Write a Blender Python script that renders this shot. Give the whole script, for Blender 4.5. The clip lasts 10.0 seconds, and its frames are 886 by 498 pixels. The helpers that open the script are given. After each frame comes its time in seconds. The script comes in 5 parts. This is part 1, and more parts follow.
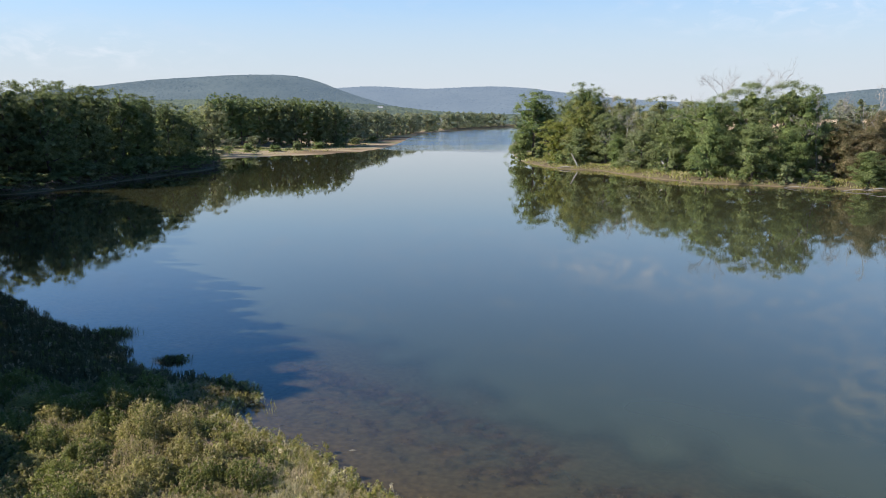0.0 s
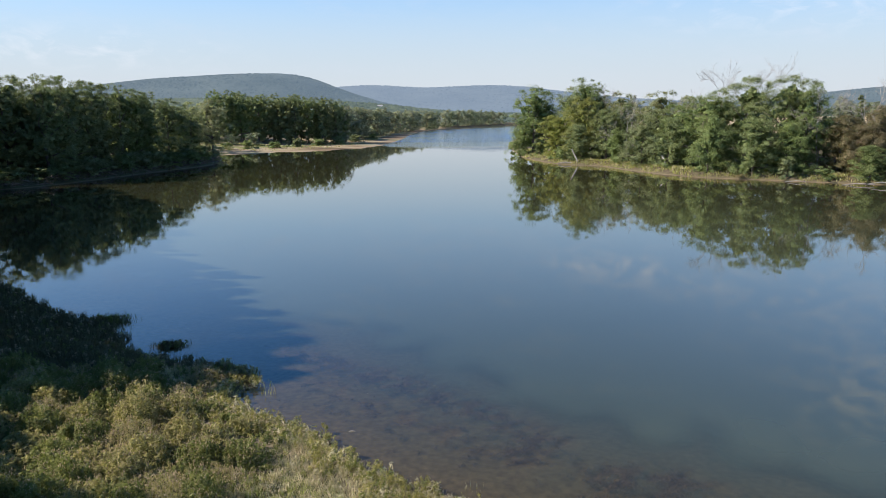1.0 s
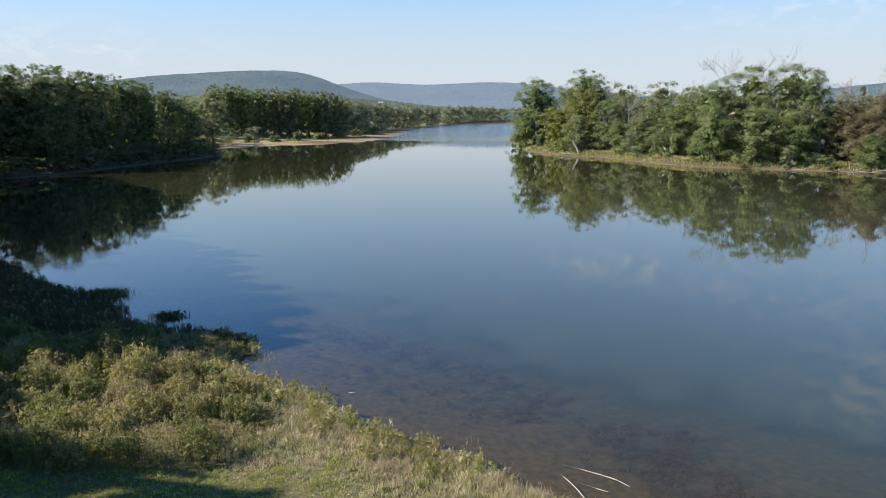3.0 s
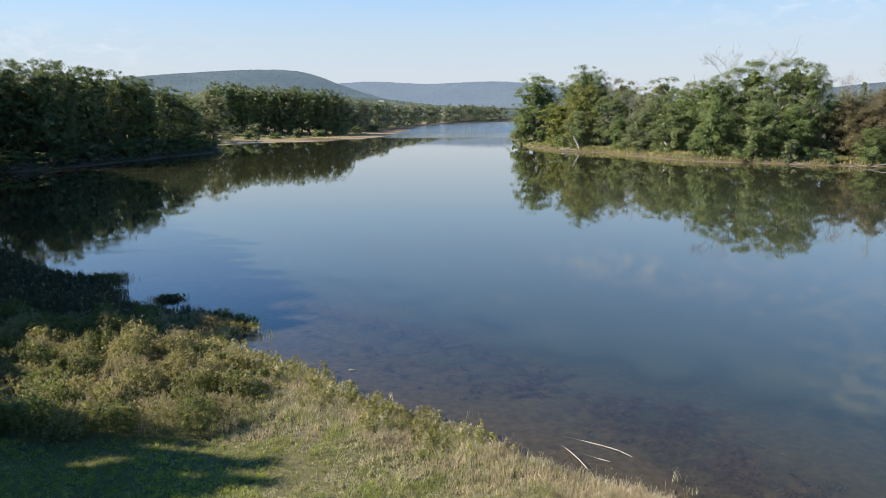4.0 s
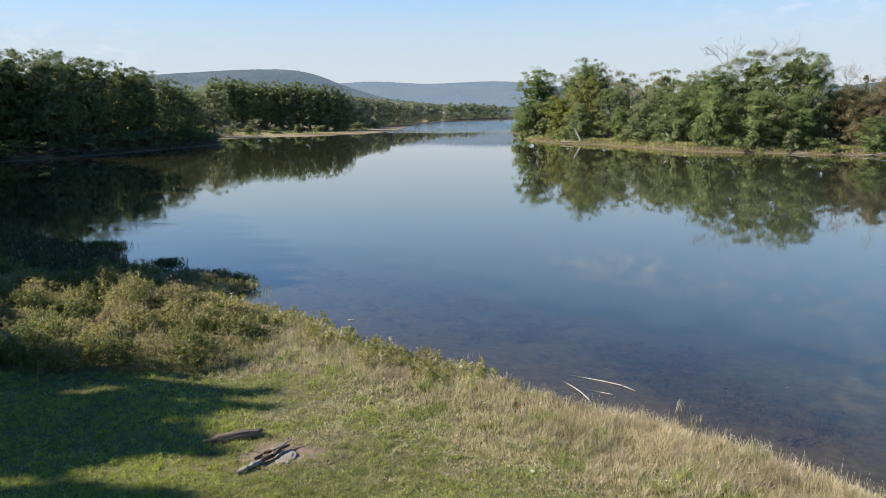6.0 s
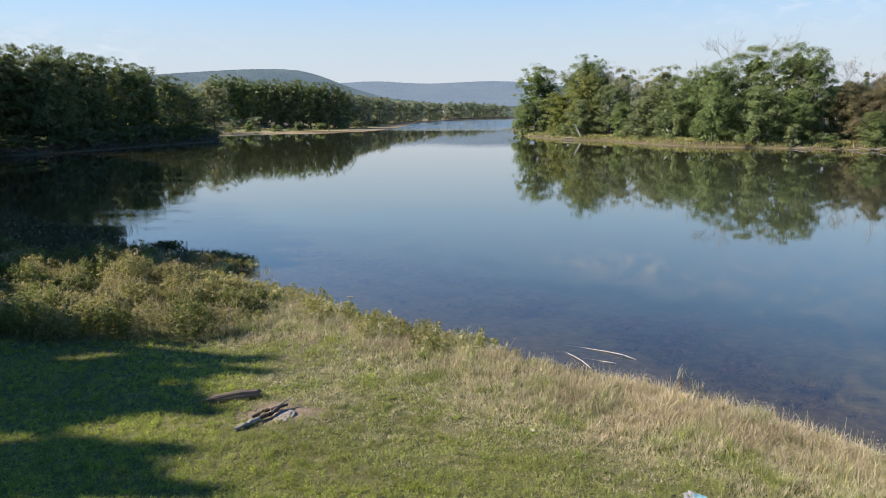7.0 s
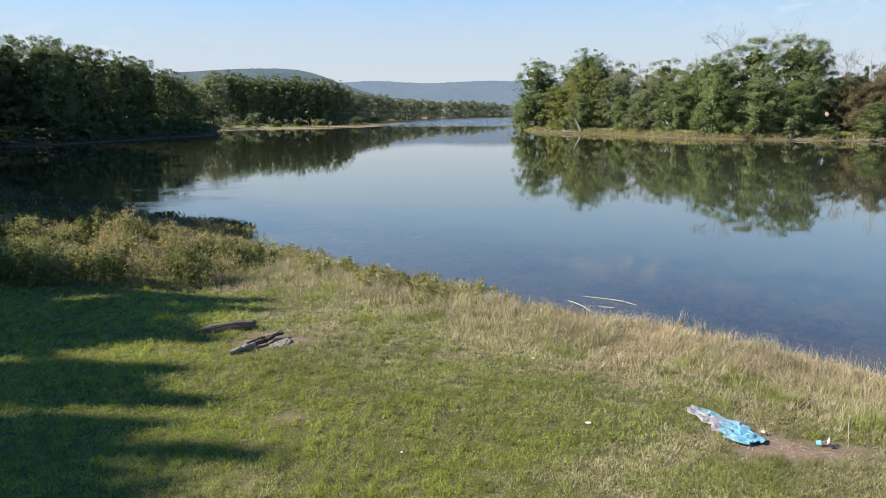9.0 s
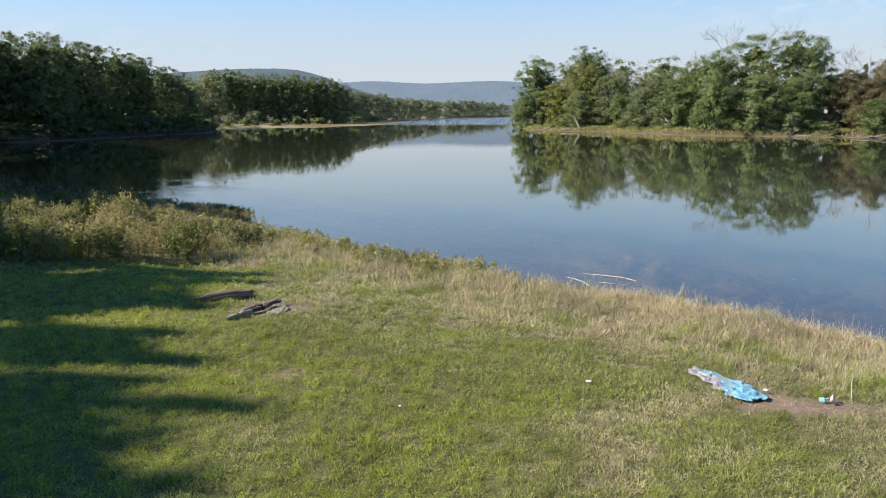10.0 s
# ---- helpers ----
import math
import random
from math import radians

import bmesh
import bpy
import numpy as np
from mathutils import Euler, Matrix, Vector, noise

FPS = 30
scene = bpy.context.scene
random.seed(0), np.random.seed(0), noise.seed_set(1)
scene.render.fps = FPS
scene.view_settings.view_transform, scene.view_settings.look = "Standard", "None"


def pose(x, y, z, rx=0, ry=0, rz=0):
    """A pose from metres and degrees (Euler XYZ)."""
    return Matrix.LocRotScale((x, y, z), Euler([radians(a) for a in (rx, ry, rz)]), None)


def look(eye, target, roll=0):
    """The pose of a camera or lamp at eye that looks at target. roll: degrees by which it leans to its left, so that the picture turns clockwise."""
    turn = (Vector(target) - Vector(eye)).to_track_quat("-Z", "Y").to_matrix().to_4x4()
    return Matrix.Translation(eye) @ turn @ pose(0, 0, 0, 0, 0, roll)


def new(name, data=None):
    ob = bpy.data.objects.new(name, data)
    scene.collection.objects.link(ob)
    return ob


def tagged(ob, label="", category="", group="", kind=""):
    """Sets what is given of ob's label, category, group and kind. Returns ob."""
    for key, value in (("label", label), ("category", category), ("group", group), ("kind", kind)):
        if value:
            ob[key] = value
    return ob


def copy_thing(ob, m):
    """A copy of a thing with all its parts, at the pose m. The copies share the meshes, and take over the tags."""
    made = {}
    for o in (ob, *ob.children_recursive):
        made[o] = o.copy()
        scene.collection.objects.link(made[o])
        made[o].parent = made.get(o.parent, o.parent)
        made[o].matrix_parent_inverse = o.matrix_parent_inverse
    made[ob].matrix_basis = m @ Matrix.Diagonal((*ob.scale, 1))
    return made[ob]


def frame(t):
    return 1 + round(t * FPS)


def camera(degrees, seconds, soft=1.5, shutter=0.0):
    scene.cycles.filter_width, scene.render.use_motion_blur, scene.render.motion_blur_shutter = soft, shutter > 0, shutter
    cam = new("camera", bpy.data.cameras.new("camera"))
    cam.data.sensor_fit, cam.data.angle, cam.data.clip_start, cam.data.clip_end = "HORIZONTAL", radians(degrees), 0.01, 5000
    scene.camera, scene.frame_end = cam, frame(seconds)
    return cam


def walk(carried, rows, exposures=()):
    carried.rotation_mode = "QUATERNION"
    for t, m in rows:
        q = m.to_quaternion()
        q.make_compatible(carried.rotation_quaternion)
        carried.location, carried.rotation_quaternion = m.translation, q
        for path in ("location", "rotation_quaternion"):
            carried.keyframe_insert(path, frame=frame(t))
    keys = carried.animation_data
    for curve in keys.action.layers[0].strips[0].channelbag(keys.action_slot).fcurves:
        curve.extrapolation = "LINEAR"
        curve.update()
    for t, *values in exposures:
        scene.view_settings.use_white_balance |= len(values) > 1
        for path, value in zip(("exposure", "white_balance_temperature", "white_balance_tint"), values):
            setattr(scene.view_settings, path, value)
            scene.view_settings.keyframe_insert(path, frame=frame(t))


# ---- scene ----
cam = camera(66.0, 10.0, soft=0.7)
PATH = [
    (0, (0.5292, -1.1713, 16.5200), (0.5136, 0.7927, 16.1380), -0.159),
    (0.5, (0.5230, -1.1103, 16.0560), (0.5076, 0.8527, 15.6720), -0.181),
    (1, (0.5189, -1.0309, 15.4770), (0.5035, 0.9321, 15.0920), -0.202),
    (1.5, (0.5167, -0.9933, 14.9350), (0.5009, 0.9697, 14.5500), -0.222),
    (2, (0.5162, -0.9688, 14.4920), (0.4999, 0.9932, 14.1040), -0.239),
    (2.5, (0.5171, -0.9223, 14.0280), (0.5002, 1.0387, 13.6380), -0.256),
    (4, (0.5271, -0.9400, 12.3460), (0.5077, 1.0210, 11.9530), -0.294),
    (4.5, (0.5321, -0.9686, 11.7200), (0.5118, 0.9924, 11.3280), -0.303),
    (5, (0.5376, -1.0026, 11.0650), (0.5165, 0.9584, 10.6720), -0.311),
    (5.5, (0.5434, -1.0507, 10.4450), (0.5216, 0.9103, 10.0530), -0.317),
    (7, (0.5611, -1.1568, 8.6850), (0.5377, 0.8042, 8.2930), -0.326),
    (7.5, (0.5663, -1.1822, 8.1780), (0.5429, 0.7788, 7.7850), -0.326),
    (8, (0.5709, -1.2018, 7.6960), (0.5477, 0.7592, 7.3020), -0.323),
    (8.5, (0.5747, -1.2198, 7.2050), (0.5519, 0.7402, 6.8110), -0.320),
    (9, (0.5775, -1.2409, 6.7110), (0.5554, 0.7201, 6.3190), -0.314),
    (9.5, (0.5790, -1.2488, 6.2050), (0.5581, 0.7122, 5.8130), -0.307),
    (10, (0.5792, -1.2578, 5.8330), (0.5598, 0.7042, 5.4420), -0.299),
]
walk(cam, [(t, look(eye, target, roll)) for t, eye, target, roll in PATH], exposures=[(0, 0.85, 6600, 16.0), (10, 0.81, 6600, 16.0)])

# ---- light ----
SUN_EL = radians(35)
SUN_AZ = radians(268)  # clockwise from +y
to_sun = Vector((math.sin(SUN_AZ) * math.cos(SUN_EL), math.cos(SUN_AZ) * math.cos(SUN_EL), math.sin(SUN_EL)))

world = bpy.data.worlds.new("sky")
scene.world = world
world.use_nodes = True
wn, wl = world.node_tree.nodes, world.node_tree.links
wn.clear()
w_out, w_bg = wn.new("ShaderNodeOutputWorld"), wn.new("ShaderNodeBackground")
w_sky = wn.new("ShaderNodeTexSky")
w_sky.sky_type, w_sky.sun_disc = "NISHITA", False
w_sky.sun_elevation, w_sky.sun_rotation = SUN_EL, SUN_AZ
w_sky.air_density, w_sky.dust_density, w_sky.ozone_density = 1.0, 0.6, 1.5
w_bg.inputs["Strength"].default_value = 0.128
# thin high cloud, stretched out
w_tc, w_map = wn.new("ShaderNodeTexCoord"), wn.new("ShaderNodeMapping")
w_map.inputs["Scale"].default_value = (2.2, 2.2, 7.0)
w_no, w_ramp, w_mix = wn.new("ShaderNodeTexNoise"), wn.new("ShaderNodeValToRGB"), wn.new("ShaderNodeMixRGB")
w_no.inputs["Scale"].default_value, w_no.inputs["Detail"].default_value = 5.5, 10.0
w_no.inputs["Roughness"].default_value = 0.66
w_ramp.color_ramp.elements[0].position, w_ramp.color_ramp.elements[0].color = 0.53, (0, 0, 0, 1)
w_ramp.color_ramp.elements[1].position, w_ramp.color_ramp.elements[1].color = 0.74, (0.16, 0.16, 0.16, 1)
w_mix.inputs["Color2"].default_value = (3.0, 3.4, 3.9, 1)
wl.new(w_tc.outputs["Generated"], w_map.inputs["Vector"])
wl.new(w_map.outputs["Vector"], w_no.inputs["Vector"])
wl.new(w_no.outputs["Fac"], w_ramp.inputs["Fac"])
wl.new(w_ramp.outputs["Color"], w_mix.inputs["Fac"])
# small wisps of cloud in the north-east, from low to a third of the way up, and a low streak in the north-west


def w_math(how, a, b=0.0):
    node = wn.new("ShaderNodeMath")
    node.operation = how
    for socket, value in zip(node.inputs, (a, b)):
        if isinstance(value, bpy.types.NodeSocket):
            wl.new(value, socket)
        else:
            socket.default_value = value
    return node.outputs[0]


w_dir = wn.new("ShaderNodeSeparateXYZ")
wl.new(w_tc.outputs["Generated"], w_dir.inputs[0])
w_az, w_el = w_math("ARCTAN2", w_dir.outputs["X"], w_dir.outputs["Y"]), w_math("ARCSINE", w_dir.outputs["Z"])
w_bank = 0.0
for az, el, wide, high, much in ((0.25, 0.215, 0.08, 0.022, 1.1), (0.45, 0.23, 0.14, 0.035, 0.55), (0.57, 0.35, 0.07, 0.06, 0.75), (0.47, 0.13, 0.16, 0.025, 0.55),
                                 (-0.52, 0.085, 0.16, 0.022, 0.6), (0.02, 0.2, 0.2, 0.05, 0.12), (0.9, 0.3, 0.3, 0.12, 0.7), (0.4, 0.5, 0.25, 0.08, 0.25)):
    u, v = w_math("DIVIDE", w_math("SUBTRACT", w_az, az), wide), w_math("DIVIDE", w_math("SUBTRACT", w_el, el), high)
    r2 = w_math("ADD", w_math("MULTIPLY", u, u), w_math("MULTIPLY", v, v))
    w_bank = w_math("ADD", w_bank, w_math("MULTIPLY", w_math("POWER", 2.718, w_math("MULTIPLY", r2, -1.0)), much))
w_map2, w_no2, w_fleck, w_wisp = wn.new("ShaderNodeMapping"), wn.new("ShaderNodeTexNoise"), wn.new("ShaderNodeMapRange"), wn.new("ShaderNodeMixRGB")
w_map2.inputs["Scale"].default_value = (9.0, 9.0, 22.0)
w_no2.inputs["Scale"].default_value, w_no2.inputs["Detail"].default_value, w_no2.inputs["Roughness"].default_value = 2.6, 8.0, 0.6
w_no2.inputs["Distortion"].default_value = 0.6
wl.new(w_tc.outputs["Generated"], w_map2.inputs["Vector"])
wl.new(w_map2.outputs["Vector"], w_no2.inputs["Vector"])
wl.new(w_no2.outputs["Fac"], w_fleck.inputs[0])
for k, v in enumerate((0.46, 0.74, 0.0, 0.7)):
    w_fleck.inputs[k + 1].default_value = v
wl.new(w_math("MULTIPLY", w_bank, w_fleck.outputs[0]), w_wisp.inputs["Fac"])
w_wisp.inputs["Color2"].default_value = (4.3, 4.5, 4.7, 1)
# haze that pales the sky towards the horizon
w_sep, w_haze, w_veil = wn.new("ShaderNodeSeparateXYZ"), wn.new("ShaderNodeMapRange"), wn.new("ShaderNodeMixRGB")
wl.new(w_tc.outputs["Generated"], w_sep.inputs[0])
wl.new(w_sep.outputs["Z"], w_haze.inputs[0])
for k, v in enumerate((0.0, 0.39, 0.95, 0.0)):
    w_haze.inputs[k + 1].default_value = v
w_haze.interpolation_type = "SMOOTHSTEP"
w_veil.inputs["Color2"].default_value = (2.58, 3.27, 3.57, 1)
wl.new(w_haze.outputs[0], w_veil.inputs["Fac"])
w_deep = wn.new("ShaderNodeMixRGB")
w_deep.blend_type, w_deep.inputs["Fac"].default_value, w_deep.inputs["Color2"].default_value = "MULTIPLY", 1.0, (0.25, 0.64, 1.0, 1)
wl.new(w_sky.outputs["Color"], w_deep.inputs["Color1"])
# the sky deepens towards the zenith
w_zen, w_top = wn.new("ShaderNodeMapRange"), wn.new("ShaderNodeMixRGB")
wl.new(w_sep.outputs["Z"], w_zen.inputs[0])
for k, v in enumerate((0.45, 0.95, 0.0, 1.0)):
    w_zen.inputs[k + 1].default_value = v
w_top.blend_type, w_top.inputs["Color2"].default_value = "MULTIPLY", (0.38, 0.35, 0.32, 1)
wl.new(w_zen.outputs[0], w_top.inputs["Fac"])
wl.new(w_deep.outputs["Color"], w_top.inputs["Color1"])
wl.new(w_top.outputs["Color"], w_veil.inputs["Color1"])
# a paler, warmer band low over the horizon
w_lowf, w_low = wn.new("ShaderNodeMapRange"), wn.new("ShaderNodeMixRGB")
wl.new(w_sep.outputs["Z"], w_lowf.inputs[0])
for k, v in enumerate((0.0, 0.15, 0.9, 0.0)):
    w_lowf.inputs[k + 1].default_value = v
w_low.inputs["Color2"].default_value = (2.98, 3.24, 3.42, 1)
wl.new(w_lowf.outputs[0], w_low.inputs["Fac"])
wl.new(w_veil.outputs["Color"], w_low.inputs["Color1"])
wl.new(w_low.outputs["Color"], w_mix.inputs["Color1"])
wl.new(w_mix.outputs["Color"], w_wisp.inputs["Color1"])
wl.new(w_wisp.outputs["Color"], w_bg.inputs["Color"])
wl.new(w_bg.outputs["Background"], w_out.inputs["Surface"])

sun = new("sun", bpy.data.lights.new("sun", "SUN"))
sun.data.energy, sun.data.angle, sun.data.color = 5.0, radians(0.6), (1.0, 0.90, 0.75)
sun.matrix_world = look(to_sun * 100, (0, 0, 0))

# ---- materials ----


class Nodes:
    """A short way to write a node material."""

    def __init__(self, name):
        self.mat = bpy.data.materials.new(name)
        self.mat.use_nodes = True
        self.tree = self.mat.node_tree
        self.tree.nodes.clear()
        self.out = self.add("OutputMaterial")

    def add(self, kind, **values):
        node = self.tree.nodes.new("ShaderNode" + kind)
        for key, value in values.items():
            self.put(node, key, value)
        return node

    def put(self, node, key, value):
        socket = node.inputs[int(key[1:])] if key[0] == "i" and key[1:].isdigit() else node.inputs[key.replace("_", " ")]
        if isinstance(value, bpy.types.NodeSocket):
            self.tree.links.new(value, socket)
        else:
            socket.default_value = value

    def noise(self, scale, detail=4.0, rough=0.55, vector=None, stretch=None):
        if vector is None:
            vector = self.add("NewGeometry").outputs["Position"]
        if stretch:
            vector = self.add("Mapping", Vector=vector, Scale=stretch).outputs[0]
        return self.add("TexNoise", Vector=vector, Scale=scale, Detail=detail, Roughness=rough).outputs["Fac"]

    def ramp(self, fac, stops):
        node = self.add("ValToRGB", Fac=fac)
        el = node.color_ramp.elements
        while len(el) < len(stops):
            el.new(0.5)
        for e, (p, c) in zip(el, stops):
            e.position, e.color = p, (*c, 1) if len(c) == 3 else c
        return node.outputs["Color"]

    def mix(self, fac, a, b, how="MIX"):
        node = self.add("MixRGB", Fac=fac, Color1=a, Color2=b)
        node.blend_type = how
        return node.outputs[0]

    def math(self, how, a, b=0.0):
        node = self.add("Math", i0=a, i1=b)
        node.operation = how
        return node.outputs[0]

    def range(self, value, a, b, c=0.0, d=1.0):
        return self.add("MapRange", i0=value, i1=a, i2=b, i3=c, i4=d).outputs[0]

    def bump(self, height, strength, distance=0.02):
        return self.add("Bump", Height=height, Strength=strength, Distance=distance).outputs[0]

    def attribute(self, name):
        node = self.add("Attribute")
        node.attribute_name = name
        return node.outputs["Fac"]

    def done(self, shader):
        self.tree.links.new(shader, self.out.inputs["Surface"])
        return self.mat


def leaf_material(name, dark, light, thin=0.35, hue=0.12, rough=0.55, shine=0.2):
    """Foliage: varies leaf by leaf and plant by plant, lets some light through."""
    n = Nodes(name)
    island = n.add("NewGeometry").outputs["Random Per Island"]
    base = n.ramp(island, [(0.0, dark), (0.6, tuple(0.5 * (a + b) for a, b in zip(dark, light))), (1.0, light)])
    own = n.add("ObjectInfo").outputs["Random"]
    patch = n.noise(0.35, 3)
    shift = n.add("HueSaturation", Hue=n.range(own, 0, 1, 0.5 - hue * 0.25, 0.5 + hue * 0.18),
                  Saturation=n.range(own, 0, 1, 0.85, 1.1), Value=n.math("MULTIPLY", n.range(patch, 0.3, 0.7, 0.75, 1.25), n.range(n.noise(3.2, 3), 0.34, 0.66, 0.72, 1.28)), Color=base).outputs[0]
    body = n.add("BsdfPrincipled", Base_Color=shift, Roughness=rough, Specular_IOR_Level=shine).outputs[0]
    glow = n.add("BsdfTranslucent", Color=n.mix(0.5, shift, (light[0] * 1.25, light[1] * 1.35, light[2] * 0.9, 1))).outputs[0]
    return n.done(n.add("MixShader", i0=thin, i1=body, i2=glow).outputs[0])


def plain_material(name, a, b, scale=8.0, rough=0.8, relief=0.3, metal=0.0, stretch=None, local=True):
    """Two tones mixed by two sizes of noise, with fine relief."""
    n = Nodes(name)
    vec = n.add("TexCoord").outputs["Object"] if local else None
    coarse = n.noise(scale, 5, 0.6, vec, stretch)
    fine = n.noise(scale * 7, 3, 0.6, vec, stretch)
    both = n.math("ADD", n.math("MULTIPLY", coarse, 0.7), n.math("MULTIPLY", fine, 0.3))
    col = n.ramp(both, [(0.35, a), (0.65, b)])
    return n.done(n.add("BsdfPrincipled", Base_Color=col, Roughness=rough, Metallic=metal, Normal=n.bump(both, relief)).outputs[0])


LEAF_DEEP = leaf_material("leaf_deep_green", (0.09, 0.122, 0.052), (0.22, 0.265, 0.12), 0.36, 0.06, 0.6, 0.12)
LEAF_GREEN = leaf_material("leaf_green", (0.085, 0.12, 0.05), (0.27, 0.325, 0.138), 0.34, 0.05, 0.6, 0.12)
LEAF_YELLOW = leaf_material("leaf_yellow_green", (0.14, 0.168, 0.038), (0.32, 0.34, 0.10), 0.42, 0.05)
LEAF_PALE = leaf_material("leaf_pale_green", (0.155, 0.178, 0.082), (0.33, 0.345, 0.185), 0.4)
LEAF_BROWN = leaf_material("leaf_bronze", (0.085, 0.105, 0.048), (0.265, 0.21, 0.125), 0.4, 0.05, 0.6, 0.1)
# distance haze put into the colour: paler, greyer leaves for the far woods
LEAF_HAZED = leaf_material("leaf_far_hazed", (0.17, 0.20, 0.135), (0.30, 0.325, 0.215), 0.4, 0.14, 0.7, 0.05)
BARK = plain_material("bark", (0.07, 0.055, 0.04), (0.17, 0.14, 0.11), 3.0, 0.9, 0.6, stretch=(1, 1, 0.25))
BARK_PALE = plain_material("bark_bleached", (0.19, 0.18, 0.165), (0.38, 0.36, 0.33), 2.0, 0.85, 0.4, stretch=(1, 1, 0.3))
GRASS_GREEN = leaf_material("grass_green", (0.185, 0.22, 0.06), (0.37, 0.41, 0.125), 0.4, 0.02)
GRASS_BRIGHT = leaf_material("grass_bright", (0.21, 0.26, 0.038), (0.43, 0.50, 0.082), 0.4, 0.02)
GRASS_GREY = leaf_material("grass_grey_green", (0.38, 0.345, 0.22), (0.56, 0.505, 0.345), 0.35, 0.02)
GRASS_STRAW = leaf_material("grass_straw", (0.45, 0.37, 0.245), (0.60, 0.50, 0.36), 0.3, 0.02)
HERB_TAN = leaf_material("herb_seed_head", (0.29, 0.225, 0.13), (0.44, 0.355, 0.225), 0.25, 0.02)
HERB_GREEN = leaf_material("herb_green", (0.105, 0.128, 0.03), (0.205, 0.235, 0.06), 0.45, 0.02)
HERB_LIGHT = leaf_material("herb_light_green", (0.235, 0.222, 0.072), (0.36, 0.335, 0.12), 0.45, 0.02)
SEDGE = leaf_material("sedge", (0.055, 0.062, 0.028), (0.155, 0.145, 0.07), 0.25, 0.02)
WEED = leaf_material("river_weed", (0.155, 0.105, 0.092), (0.25, 0.175, 0.152), 0.1, 0.02)
DRIFTWOOD = plain_material("driftwood", (0.30, 0.27, 0.22), (0.58, 0.54, 0.46), 6.0, 0.85, 0.5, stretch=(0.15, 1, 1))
LOG_WOOD = plain_material("weathered_wood", (0.035, 0.027, 0.02), (0.22, 0.18, 0.14), 15.0, 0.9, 0.8, stretch=(0.12, 1, 1))
CHARRED = plain_material("charred_wood", (0.022, 0.016, 0.013), (0.13, 0.095, 0.072), 9.0, 0.9, 0.7, stretch=(0.2, 1, 1))
ASH = plain_material("ash", (0.15, 0.125, 0.115), (0.38, 0.335, 0.31), 9.0, 0.95, 0.6)
TARP_BLUE = plain_material("tarp_blue", (0.13, 0.38, 0.52), (0.28, 0.54, 0.64), 2.5, 0.35, 0.15)
TARP_GREY = plain_material("tarp_lilac_grey", (0.27, 0.27, 0.32), (0.40, 0.40, 0.45), 2.5, 0.5, 0.15)
WHITE_PLASTIC = plain_material("white_plastic", (0.72, 0.70, 0.69), (0.82, 0.80, 0.79), 6.0, 0.35, 0.05)
PINK_PLASTIC = plain_material("label_pink", (0.55, 0.30, 0.34), (0.68, 0.42, 0.45), 6.0, 0.4, 0.05)
DARK_SPOT = plain_material("dark_spot", (0.02, 0.02, 0.022), (0.06, 0.05, 0.05), 6.0, 0.5, 0.1)
AQUA_PLASTIC = plain_material("aqua_plastic", (0.12, 0.36, 0.46), (0.22, 0.48, 0.56), 6.0, 0.3, 0.05)
HOUSE_WHITE = plain_material("house_siding", (0.68, 0.68, 0.66), (0.80, 0.80, 0.78), 0.5, 0.7, 0.1)
HOUSE_ROOF = plain_material("house_roof", (0.30, 0.30, 0.31), (0.48, 0.48, 0.50), 0.5, 0.6, 0.1)
HOUSE_GLASS = plain_material("house_window_glass", (0.03, 0.035, 0.04), (0.06, 0.07, 0.08), 0.5, 0.1, 0.0)
FIELD = plain_material("stubble_field", (0.40, 0.29, 0.17), (0.55, 0.42, 0.27), 0.05, 0.95, 0.3, local=False)


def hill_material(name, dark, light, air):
    """Wooded hill, haze of kilometres of air painted on as tint and glow."""
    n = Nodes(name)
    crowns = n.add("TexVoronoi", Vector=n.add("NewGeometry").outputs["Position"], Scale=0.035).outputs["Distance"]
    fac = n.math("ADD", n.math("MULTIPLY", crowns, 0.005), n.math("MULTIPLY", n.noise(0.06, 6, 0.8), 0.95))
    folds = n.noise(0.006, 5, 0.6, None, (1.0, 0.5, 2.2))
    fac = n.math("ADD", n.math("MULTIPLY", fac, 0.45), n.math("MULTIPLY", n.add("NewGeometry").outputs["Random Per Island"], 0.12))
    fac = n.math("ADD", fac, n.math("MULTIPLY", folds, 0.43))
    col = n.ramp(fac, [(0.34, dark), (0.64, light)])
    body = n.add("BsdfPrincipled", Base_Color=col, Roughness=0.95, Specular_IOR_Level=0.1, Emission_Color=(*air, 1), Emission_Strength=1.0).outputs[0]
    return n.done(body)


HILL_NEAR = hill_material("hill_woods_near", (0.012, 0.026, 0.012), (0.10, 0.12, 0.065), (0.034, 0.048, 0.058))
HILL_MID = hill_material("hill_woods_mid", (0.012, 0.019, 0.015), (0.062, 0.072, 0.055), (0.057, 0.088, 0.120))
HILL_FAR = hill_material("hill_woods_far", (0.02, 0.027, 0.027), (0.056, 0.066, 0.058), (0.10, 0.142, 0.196))


